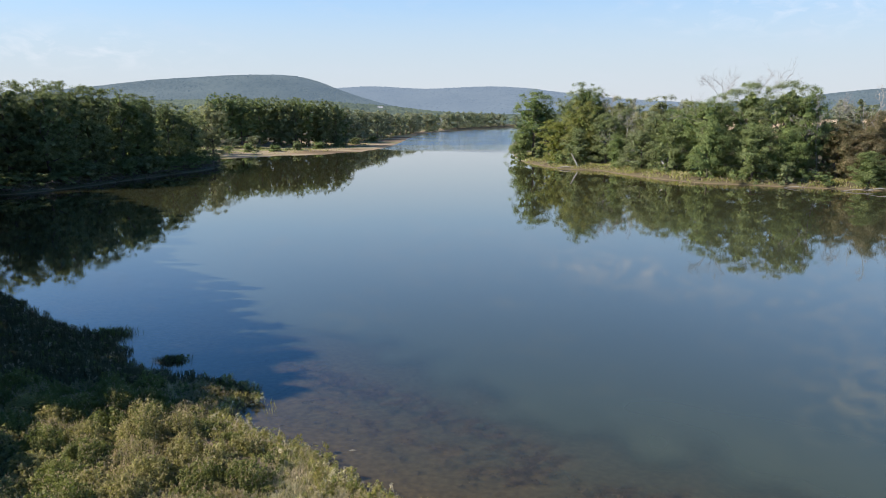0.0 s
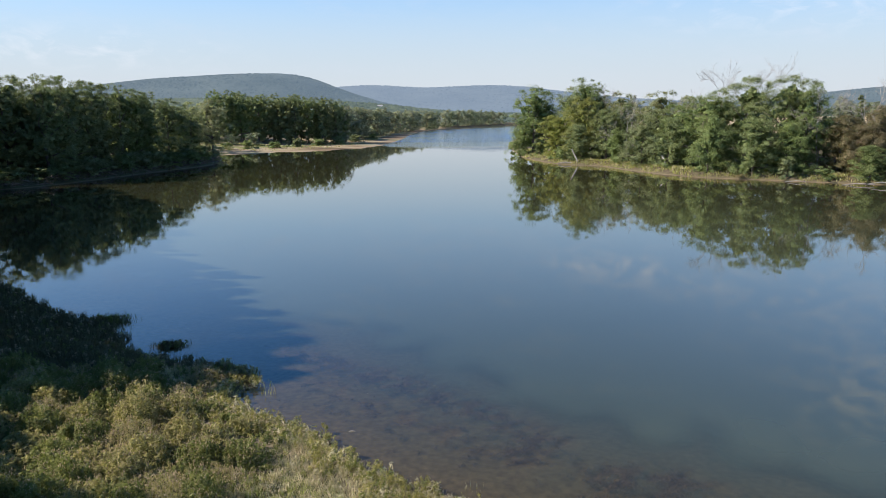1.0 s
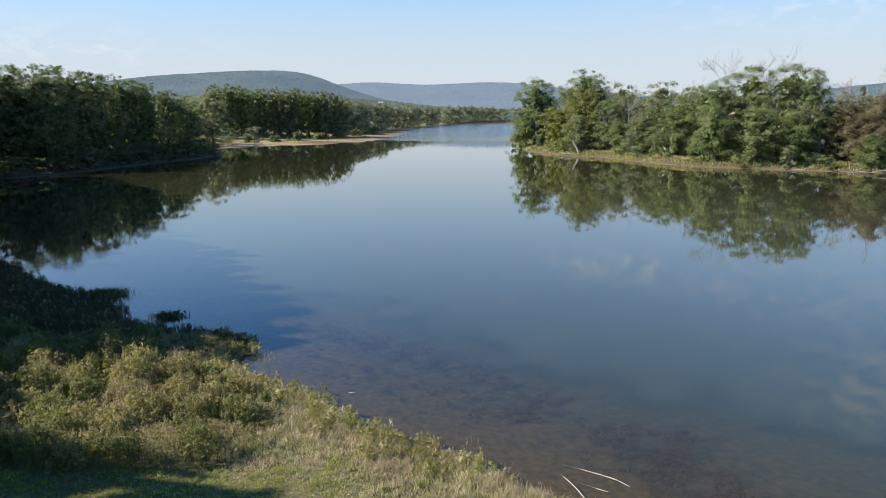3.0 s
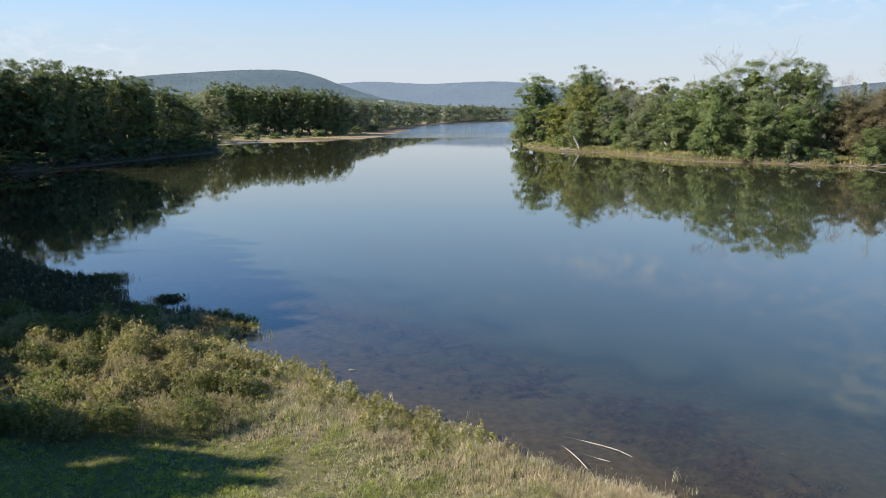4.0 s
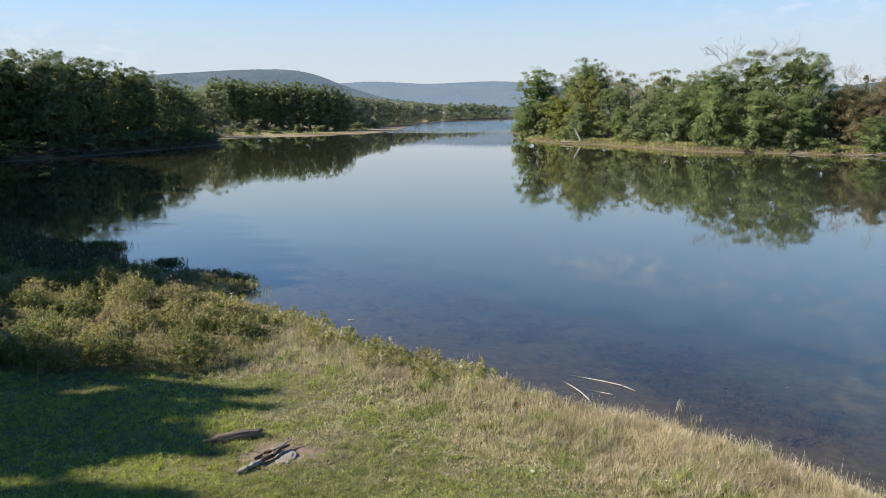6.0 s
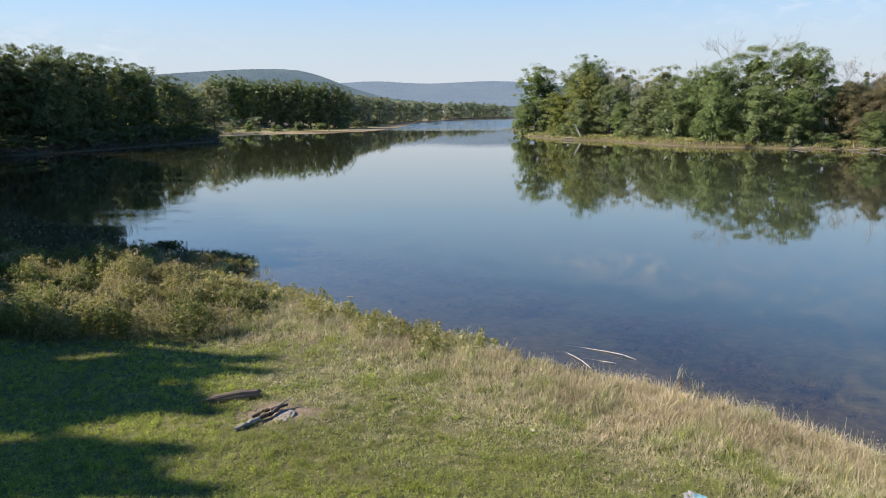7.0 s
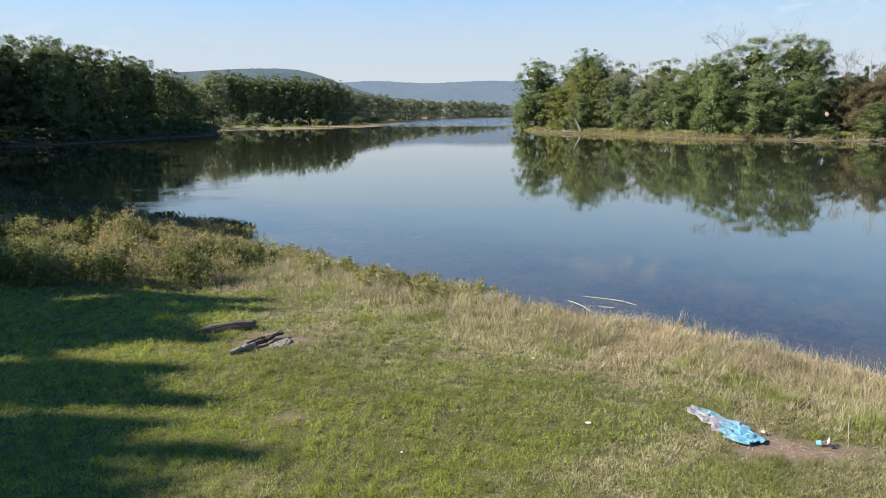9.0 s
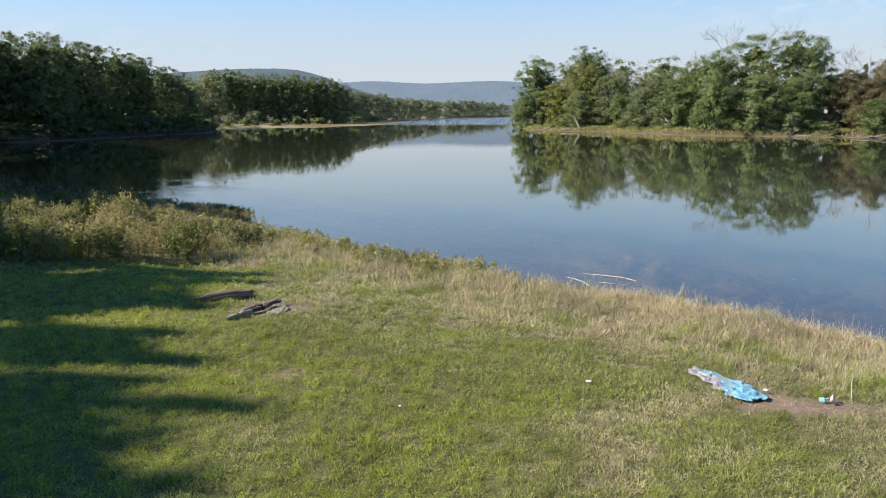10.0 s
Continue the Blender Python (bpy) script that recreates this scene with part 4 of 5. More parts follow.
def meadow():
    rng = np.random.default_rng(31)
    pieces = []
    for y0, y1, dens, wide in ((6.5, 10.5, 330, 0.010), (10.5, 14.5, 240, 0.013), (14.5, 19.5, 165, 0.016), (19.5, 33, 84, 0.022)):
        half = 0.70 * (y1 + 1.2) + 0.8
        x, y, d, z = scatter(rng, -half, half, y0, y1, int(2 * half * (y1 - y0) * dens))
        tuft, rim = cells(x, y, 0.30, 3.0)
        keep = (d > 0.05) & (np.abs(x) < 0.69 * (y + 1.2) + 0.8) & (in_herbs(x, y, d) < rng.uniform(0.2, 0.9, len(x))) & (bare_spots(x, y) < rng.uniform(0, 0.8, len(x)))
        keep &= rng.uniform(0, 1, len(x)) > 0.22 * rim
        x, y, d, tuft, rim = x[keep], y[keep], d[keep], tuft[keep], rim[keep]
        tall, h = height_of_grass(x, y, d)
        h = h * (0.65 + 0.95 * tuft) * (1.25 - 0.5 * rim)
        patch, _ = cells(x + 0.15 * wave(x, y, 0.5, 51), y + 0.15 * wave(x, y, 0.5, 52), 0.85, 8.0)
        green = 0.77 - 0.28 * tall - 0.27 * smooth(x, 0, 6) - 0.34 * smooth(y, 12.5, 16.5) + 0.30 * wave(x, y, 2.6, 24) + 0.30 * (patch - 0.5) + 0.36 * (tuft - 0.5)
        green += 0.75 * smooth(x, -3, -7.5) * smooth(y, 23, 20) + 0.22 * smooth(x, 3.5, 0) * smooth(y, 13.5, 11.5)
        roll = green + 0.16 * rng.normal(size=len(x))
        kind = np.where(roll > 1.0 + 0.4 * (patch - 0.5), 1, np.where(roll > 0.46, 0, np.where(roll > 0.0 + 0.25 * (tuft - 0.5), 2, 3)))
        per = 6
        k = np.repeat(np.arange(len(x)), per)
        spread_r = 0.035 + 0.05 * tall[k]
        bx, by = x[k] + rng.normal(size=len(k)) * spread_r, y[k] + rng.normal(size=len(k)) * spread_r
        bh = h[k] * rng.uniform(0.45, 1.2, len(k))
        kind_of = np.where(rng.uniform(0, 1, len(k)) < 0.84, kind[k], rng.permutation(kind)[k])
        wid = wide * rng.uniform(0.7, 1.3, len(k)) * (1 - 0.2 * tall[k])
        lean = rng.uniform(0.25, 1.2, len(k)) * (1 - 0.12 * tall[k])
        bz = sample(MZ, bx, by)
        herb = rng.uniform(0, 1, len(k)) < np.where((kind_of < 2) & (tall[k] < 0.35), 0.4, 0.14) * (1.0 if y1 < 15 else 0.5)
        low = (tall[k] < 0.3) & ~herb
        # clover and other small broad leaves among the short blades, seed heads among the tall ones
        m = herb.sum()
        pos = np.stack([bx[herb], by[herb], bz[herb] + bh[herb] * rng.uniform(0.3, 1.0, m)], 1)
        flatness = np.where(tall[k][herb] < 0.35, 0.5, 1.5)[:, None]
        v, q = leaf_quads(rng, pos, unit(rng.normal(size=(m, 3)) * flatness + np.array([0, 0, 1])), wide * rng.uniform(1.8, 4.4, m), 0.5)
        pieces.append((v, q, kind_of[herb]))
        for some, flat in ((low, True), (~low & ~herb, False)):
            v, q = blade_arrays(rng, bx[some], by[some], bz[some], bh[some], wid[some], lean[some], flat)
            pieces.append((v, q, np.repeat(kind_of[some], 1 if flat else 2)))
    stuff("meadow_grass", pieces, [GRASS_GREEN, GRASS_BRIGHT, GRASS_GREY, GRASS_STRAW], "short green and straw-coloured meadow grass with clover", "grass")


def shore_reeds():
    """Tall dry stalks with seed heads along the water's edge."""
    rng = np.random.default_rng(32)
    x, y, d, z = scatter(rng, -8, 18, 8, 31, 26000)
    keep = (d > -0.15) & (rng.uniform(0, 1, len(x)) < smooth(d + wave(x, y, 2, 26), 3.2, 0.3) * 0.55) & (in_herbs(x, y, d) < 0.5) & (bare_spots(x, y) < 0.4)
    x, y, d = x[keep], y[keep], d[keep]
    n = len(x)
    h = rng.uniform(0.34, 0.66, n) * (0.75 + 0.25 * smooth(x, -4, 4))
    lean = rng.uniform(0.05, 0.6, n)
    v, q = blade_arrays(rng, x, y, sample(MZ, x, y), h, np.full(n, 0.010), lean)
    tip = v.reshape(-1, 6, 3)[:, 4:].mean(1)
    pick = rng.uniform(0, 1, n) < 0.85
    hv, hq = leaf_quads(rng, tip[pick], unit(np.stack([rng.normal(size=pick.sum()), rng.normal(size=pick.sum()), 0.2 + 0 * tip[pick][:, 0]], 1)), rng.uniform(0.03, 0.075, pick.sum()), 0.35)
    kinds = rng.choice([0, 1, 0, 2], n)
    stuff("shore_grass", [(v, q, np.repeat(kinds, 2)), (hv, hq, 1)], [GRASS_STRAW, GRASS_GREY, HERB_LIGHT], "tall dry shore grass with pale seed heads", "grass")


def herb_arrays(rng, x, y, z, h, leaves, size, narrow=0.45):
    """Leafy upright plants: leaves up a stem, thick at the top."""
    n = len(x)
    k = np.repeat(np.arange(n), leaves)
    u = rng.uniform(0.12, 1.0, len(k)) ** 0.7
    a = rng.uniform(0, 2 * np.pi, len(k))
    r = (0.05 + 0.16 * np.sqrt(h[k])) * rng.uniform(0.3, 1.0, len(k)) * (1.15 - 0.55 * u)
    pos = np.stack([x[k] + r * np.cos(a), y[k] + r * np.sin(a), z[k] + h[k] * u], 1)
    nrm = unit(np.stack([np.cos(a) * 0.7, np.sin(a) * 0.7, 0.75 + 0 * a], 1) + rng.normal(size=(len(k), 3)) * 0.4)
    return *leaf_quads(rng, pos, nrm, size * rng.uniform(0.6, 1.4, len(k)), narrow), k


def herb_mounds(rng):
    """Centres of the mounds in which the herbs grow: x, y, height, kind (green, light green, tan)."""
    out = []
    for x in np.arange(-22, -6.5, 1.45):
        out.append((x + rng.uniform(-0.3, 0.3), float(herb_front(np.array(x), np.array(22.0))) + rng.uniform(0.8, 1.3), rng.uniform(0.95, 1.3), rng.choice([0, 0, 0, 1, 2])))
    for _ in range(900):
        x, y = rng.uniform(-34, -6), rng.uniform(22, 38.5)
        if min(math.hypot(x - a[0], y - a[1]) for a in out) < rng.uniform(1.2, 1.9):
            continue
        knoll = math.exp(-(((x + 17.0) / 3.2) ** 2 + ((y - 31.5) / 2.8) ** 2))
        kind = rng.choice([1, 1, 0, 2]) if knoll > 0.35 else rng.choice([2, 1, 0, 0, 1]) if x > -14 else rng.choice([0, 1, 2, 0])
        out.append((x, y, rng.uniform(0.45, 0.98) * (0.75 if kind == 2 else 1.1) + 0.5 * knoll, kind))
    return np.array(out)


def herbs():
    rng = np.random.default_rng(33)
    x, y, d, z = scatter(rng, -34, -5, 20.5, 40, 29 * 19 * 25)
    keep = (rng.uniform(0, 1, len(x)) < in_herbs(x, y, d)) & (x > -0.70 * (y + 1.2) - 2.5) & (bare_spots(x, y) < 0.35)
    x, y, d, z = x[keep], y[keep], d[keep], z[keep]
    mounds = herb_mounds(rng)
    gap = np.hypot(x[:, None] - mounds[None, :, 0], y[:, None] - mounds[None, :, 1])
    own = gap.argmin(1)
    off = gap.min(1)
    h = mounds[own, 2] * np.clip(1.1 - 0.72 * (off / 1.05) ** 2, 0.25, 1.1) * smooth(d, -0.4, 3.0) * rng.uniform(0.8, 1.15, len(x)) + 0.12
    kind = np.where(rng.uniform(0, 1, len(x)) < 0.85, mounds[own, 3], rng.integers(0, 3, len(x))).astype(int)
    leafy = kind < 2
    v, q, k = herb_arrays(rng, x[leafy], y[leafy], z[leafy], h[leafy], 24, 0.14)
    pv, pq, pk = herb_arrays(rng, x[~leafy], y[~leafy], z[~leafy], h[~leafy], 20, 0.15, 0.16)
    plume = rng.choice([2, 1, 2, 1], len(pq))
    bv, bq = blade_arrays(rng, x, y, z, h * 1.1, np.full(len(x), 0.018), rng.uniform(0.05, 0.4, len(x)))
    # tan seed heads over the tops
    seeded = np.repeat(np.flatnonzero(rng.uniform(0, 1, len(x)) < 0.36 * smooth(x, -20, -13) + 0.1), 5)
    m = len(seeded)
    top = np.stack([x[seeded] + rng.normal(size=m) * 0.09, y[seeded] + rng.normal(size=m) * 0.09, z[seeded] + h[seeded] * rng.uniform(0.92, 1.16, m)], 1)
    side = rng.normal(size=(m, 3)) * np.array([1, 1, 0.25])
    sv, sq = leaf_quads(rng, top, unit(side), rng.uniform(0.06, 0.15, m), 0.3, np.array([0, 0, 1]) + rng.normal(size=(m, 3)) * 0.35)
    stuff("tall_herbs", [(v, q, kind[leafy][k]), (pv, pq, plume), (sv, sq, 2), (bv, bq, np.repeat(np.where(leafy, 0, 1), 2))], [HERB_GREEN, HERB_LIGHT, HERB_TAN],
          "mounds of tall green herbs and tan plume grass", "herbs")


def shore_plants():
    """Light green broad-leaved plants in the wet edge."""
    rng = np.random.default_rng(37)
    x, y, d, z = scatter(rng, -14, 4.5, 22, 40, 18 * 18 * 30)
    keep = (rng.uniform(0, 1, len(x)) < smooth(d + 0.5 * wave(x, y, 1.7, 50), -0.5, 0.0) * smooth(d + 1.0 * wave(x, y, 2.2, 38), 2.2, 0.9) * smooth(x, 4.5, -1.5))
    x, y, d, z = x[keep], y[keep], d[keep], z[keep]
    h = rng.uniform(0.28, 0.62, len(x))
    v, q, k = herb_arrays(rng, x, y, np.maximum(z, 0), h, 16, 0.17, 0.22)
    kind = rng.choice([1, 1, 1, 0, 2], len(x))[k]
    stuff("shore_plants", [(v, q, kind)], [HERB_GREEN, HERB_LIGHT, GRASS_GREY], "light green broad-leaved plants at the water's edge", "plants")


def marsh():
    rng = np.random.default_rng(39)
    x, y, d, z = scatter(rng, -50, -9, 33, 72, 41 * 39 * 16)
    keep = (d > -0.4 + 0.5 * wave(x, y, 2.5, 40)) & (x > -0.70 * (y + 1.2) - 3) & (y > 36.5 + 0.4 * wave(x, y, 4, 41)) & (in_herbs(x, y, d) < 0.7)
    x, y, d, z = x[keep], y[keep], d[keep], np.maximum(z[keep], -0.05)
    h = (0.32 + 0.34 * (0.5 + 0.5 * wave(x, y, 3.5, 42))) * rng.uniform(0.7, 1.2, len(x))
    v, q, k = herb_arrays(rng, x[::2], y[::2], z[::2], h[::2] * 0.9, 24, 0.13)
    per = np.repeat(np.arange(len(x)), 5)
    bx, by = x[per] + rng.normal(size=len(per)) * 0.12, y[per] + rng.normal(size=len(per)) * 0.12
    bv, bq = blade_arrays(rng, bx, by, z[per], h[per] * rng.uniform(0.8, 1.3, len(per)), np.full(len(per), 0.03), rng.uniform(0.05, 0.5, len(per)))
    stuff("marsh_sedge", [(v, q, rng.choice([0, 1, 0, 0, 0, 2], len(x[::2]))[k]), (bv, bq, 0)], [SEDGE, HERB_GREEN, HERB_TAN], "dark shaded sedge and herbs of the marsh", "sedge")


def bank_grass():
    """Rough grass on the far bank and round the sandbar."""
    rng = np.random.default_rng(43)
    pieces = []
    for x0, x1, y0, y1, n, lo, hi, dlo, dhi in ((27, 120, 132, 285, 150000, 0.25, 0.95, 0.35, 9.0), (-135, -28, 285, 620, 26000, 0.3, 0.9, 14, 60), (-112, -72, 140, 262, 22000, 0.4, 1.2, 0.2, 9)):
        x, y, d, z = scatter(rng, x0, x1, y0, y1, n)
        keep = (d > dlo + 0.6 * wave(x, y, 7, 44)) & (d < dhi) & (wave(x, y, 12, 45) > (-0.6 if y1 < 300 else 0.1))
        x, y, z = x[keep], y[keep], z[keep]
        h = rng.uniform(lo, hi, len(x))
        v, q = blade_arrays(rng, x, y, z, h, np.full(len(x), 0.09 if x0 > 0 else 0.16), rng.uniform(0.2, 0.9, len(x)))
        # forest bank gets dark sedge only: its shade put into the blade colour
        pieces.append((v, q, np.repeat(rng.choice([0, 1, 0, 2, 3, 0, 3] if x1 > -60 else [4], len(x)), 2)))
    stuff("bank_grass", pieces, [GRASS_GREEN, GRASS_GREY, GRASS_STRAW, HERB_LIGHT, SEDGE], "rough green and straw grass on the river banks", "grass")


def river_weed():
    """Brown weed that reaches up to the surface over the shoal."""
    rng = np.random.default_rng(46)
    pieces = []
    for number, bed in enumerate(WEED_BEDS):
        line = np.array(bed, float)
        n = (300, 300, 260, 520, 140)[number]
        t = rng.uniform(0, len(line) - 1.001, n)
        i = t.astype(int)
        p = line[i] + (line[i + 1] - line[i]) * (t - i)[:, None] + rng.normal(size=(n, 2)) * (0.75, 0.75, 0.8, 1.1, 1.3)[number]
        ok = wave(p[:, 0], p[:, 1], 2.2, 47) > -0.35
        p = p[ok]
        k = np.repeat(np.arange(len(p)), 56)
        r = np.abs(rng.normal(size=len(k))) * 0.24
        a = rng.uniform(0, 2 * np.pi, len(k))
        pos = np.stack([p[k, 0] + r * np.cos(a), p[k, 1] + r * np.sin(a), rng.uniform(-0.11, -0.022, len(k))], 1)
        nrm = unit(rng.normal(size=(len(k), 3)) * 0.5 + np.array([0, 0, 1]))
        pieces.append((*leaf_quads(rng, pos, nrm, rng.uniform(0.05, 0.12, len(k)), 0.4), 0))
    stuff("river_weed", pieces, [WEED], "brown water weed in beds below the surface", "water weed")


def floating_flecks():
    """Leaves and bits of foam that float on the river."""
    rng = np.random.default_rng(55)
    y = 18 + 75 * rng.uniform(0, 1, 120) ** 1.3
    x = rng.uniform(-0.5, 0.75, len(y)) * y
    on = sample(MD, x, y) < -1.5
    x, y = x[on], y[on]
    nrm = unit(rng.normal(size=(len(x), 3)) * 0.12 + np.array([0, 0, 1]))
    v, q = leaf_quads(rng, np.stack([x, y, np.full(len(x), 0.012)], 1), nrm, rng.uniform(0.03, 0.075, len(x)), 0.6)
    stuff("floating_leaves", [(v, q, rng.integers(0, 2, len(x)))], [GRASS_STRAW, DRIFTWOOD], "pale fallen leaves floating on the river", "floating leaves")


def outer_meadow():
    """Coarser grass on the rest of the bank, beside and behind the camera."""
    rng = np.random.default_rng(30)
    x, y, d, z = scatter(rng, -32, 34, -16, 36, 66 * 52 * 6)
    keep = (d > 0.1) & ((np.abs(x) > 0.69 * (y + 1.2) + 0.6) | (y < 6.6)) & (x < 30)
    x, y, d = x[keep], y[keep], d[keep]
    cx, cy, cd, _ = scatter(rng, -9, 9, -9, 7, 18 * 16 * 40)
    inner_keep = (np.abs(cx) > 0.69 * (cy + 1.2) + 0.6) | (cy < 6.6)
    x, y, d = np.concatenate([x, cx[inner_keep]]), np.concatenate([y, cy[inner_keep]]), np.concatenate([d, cd[inner_keep]])
    k = np.repeat(np.arange(len(x)), 3)
    bx, by = x[k] + rng.normal(size=len(k)) * 0.09, y[k] + rng.normal(size=len(k)) * 0.09
    tall, h = height_of_grass(x, y, d)
    v, q = blade_arrays(rng, bx, by, sample(MZ, bx, by), h[k] * rng.uniform(0.7, 1.5, len(k)), rng.uniform(0.012, 0.034, len(k)), rng.uniform(0.3, 1.1, len(k)), True)
    kind = rng.choice([0, 0, 0, 1, 2, 3], len(k))
    stuff("outer_grass", [(v, q, kind)], [GRASS_GREEN, GRASS_BRIGHT, GRASS_GREY, GRASS_STRAW], "short coarse grass beside the meadow", "grass")


meadow()
outer_meadow()
shore_reeds()
herbs()
shore_plants()
marsh()
bank_grass()
river_weed()
floating_flecks()


def clump(seed, x, y, r, h, name="sedge_clump", label="dark sedge clump standing in the shallow water"):
    """A tussock that stands by itself in the shallows."""
    rng = np.random.default_rng(seed)
    ob = thing(name, pose(x, y, min(ground_z(x, y), 0.05)), label, "sedge", "sedge clumps")
    n = int(500 * r) if r > 0.3 else 11
    wide = 0.42 if r > 0.3 else 1.1
    px, py = rng.normal(size=n) * r * wide, rng.normal(size=n) * r * wide * 0.7
    v, q = blade_arrays(rng, px, py, 0 * px, h * rng.uniform(0.6, 1.15, n), np.full(n, 0.03 if r > 0.3 else 0.02), rng.uniform(0.1, 0.7, n))
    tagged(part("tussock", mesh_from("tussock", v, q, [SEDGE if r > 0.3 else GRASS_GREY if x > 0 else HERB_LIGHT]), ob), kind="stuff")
    if r < 0.3:
        return
    m = int(22 * r)
    v, q, _ = herb_arrays(rng, rng.normal(size=m) * r * 0.4, rng.normal(size=m) * r * 0.28, np.zeros(m), h * rng.uniform(0.6, 0.95, m), 20, 0.17)
    part("foliage", mesh_from("foliage", v, q, [HERB_GREEN]), ob)


clump(61, -18.6, 43.4, 1.1, 0.5)
clump(62, -25.6, 48.9, 2.0, 0.6)
clump(63, 8.05, 20.3, 0.16, 0.5, label="thin green sprigs growing in the shallows")
clump(64, 8.5, 19.6, 0.12, 0.45, label="thin green sprigs growing in the shallows")
clump(65, 1.65, 25.3, 0.26, 0.3, label="small dead weed tuft lying in the shallows")
clump(66, -9.6, 35.2, 0.28, 0.5, label="thin green sprigs growing in the shallows")
clump(67, -10.1, 36.4, 0.28, 0.45, label="thin green sprigs growing in the shallows")

# ---- things on the bank ----


def stick_mesh(name, points, radii, mat, seed, sides=9, knots=0.12, groove=0.0):
    """A rough round stick or log along points."""
    rng = np.random.default_rng(seed)
    pts = rounded(points, 5) if len(points[0]) == 2 else None
    if pts is None:
        p = [np.array(a, float) for a in points]
        pts = [p[i] + (p[i + 1] - p[i]) * t for i in range(len(p) - 1) for t in np.linspace(0, 1, 5, endpoint=False)] + [p[-1]]
    rr = np.interp(np.linspace(0, 1, len(pts)), np.linspace(0, 1, len(radii)), radii)
    v, q = tubes([[(tuple(a), float(r)) for a, r in zip(pts, rr)]], sides)
    v = np.array(v)
    v += rng.normal(size=v.shape) * np.repeat(rr, sides)[:, None] * knots
    if groove:
        rings = v.reshape(-1, sides, 3)
        core = rings.mean(1, keepdims=True)
        v = (core + (rings - core) * (1 - groove * rng.uniform(0, 1, sides) ** 2)[None, :, None]).reshape(-1, 3)
    return mesh_from(name, v, q, [mat], smooth=not groove)


def fallen_log():
    ob = thing("log", pose(-5.5, 16.45, ground_z(-5.5, 16.45) - 0.02, 0, 0, 22), "grey weathered split log lying in the grass", "log")
    part("trunk", stick_mesh("trunk", [(-0.85, 0, 0.05), (-0.4, 0.03, 0.09), (0.2, 0, 0.11), (0.75, -0.03, 0.10)], [0.06, 0.14, 0.17, 0.13], LOG_WOOD, 71, 26, 0.05, 0.5), ob)
    for k, (y, z) in enumerate(((0.07, 0.17), (-0.06, 0.19), (-0.1, 0.08))):
        part("splinter", stick_mesh("splinter", [(-0.75, y, z - 0.06), (0.0, y, z), (0.8, y * 0.7, z - 0.02)], [0.012, 0.03, 0.015], LOG_WOOD, 72 + k, 6, 0.2), ob)


def fireplace():
    z = ground_z(-4.2, 15.4)
    ob = thing("ash_heap", pose(-3.85, 15.5, z), "pale grey ash of an old campfire", "ash")
    rng = np.random.default_rng(75)
    bm = bmesh.new()
    bmesh.ops.create_icosphere(bm, subdivisions=4, radius=1)
    for v in bm.verts:
        k = 1 + 0.25 * noise.noise(v.co * 2.2) + 0.1 * noise.noise(v.co * 7)
        v.co = Vector((v.co.x * 0.27 * k, v.co.y * 0.38 * k, v.co.z * 0.035 * k))
    part("ash", mesh_of("ash", bm, ASH), ob)
    for k, (label, mat, pts, rad) in enumerate((
            ("thick half-burnt branch across the ash", CHARRED, [(-4.5, 15.0, 0.05), (-4.35, 15.2, 0.12), (-4.1, 15.45, 0.12), (-3.95, 15.85, 0.16), (-3.75, 16.1, 0.13)], [0.045, 0.06, 0.055, 0.03]),
            ("dark charred branch beside the ash", CHARRED, [(-4.7, 15.35, 0.04), (-4.45, 15.65, 0.10), (-4.2, 15.75, 0.12), (-4.05, 16.05, 0.10)], [0.035, 0.045, 0.02]),
            ("pale bleached branch stub by the ash", BARK_PALE, [(-4.98, 14.45, 0.05), (-4.65, 14.75, 0.10), (-4.4, 15.1, 0.12)], [0.05, 0.075, 0.05]),
            ("forked grey branch over the ash", BARK_PALE, [(-4.2, 15.75, 0.14), (-3.95, 16.0, 0.18), (-3.85, 16.15, 0.2), (-3.65, 16.45, 0.24)], [0.03, 0.028, 0.01]))):
        pts = [(-4.3 + 0.82 * (p[0] + 4.3), 15.35 + 0.82 * (p[1] - 15.35), 0.8 * p[2]) for p in pts]
        base = np.array(pts[0][:2])
        stick = thing("burnt_branch", pose(base[0], base[1], z), label, "branch", "campfire branches")
        part("wood", stick_mesh("wood", [(p[0] - base[0], p[1] - base[1], p[2]) for p in pts], rad, mat, 80 + k, 9, 0.12), stick)


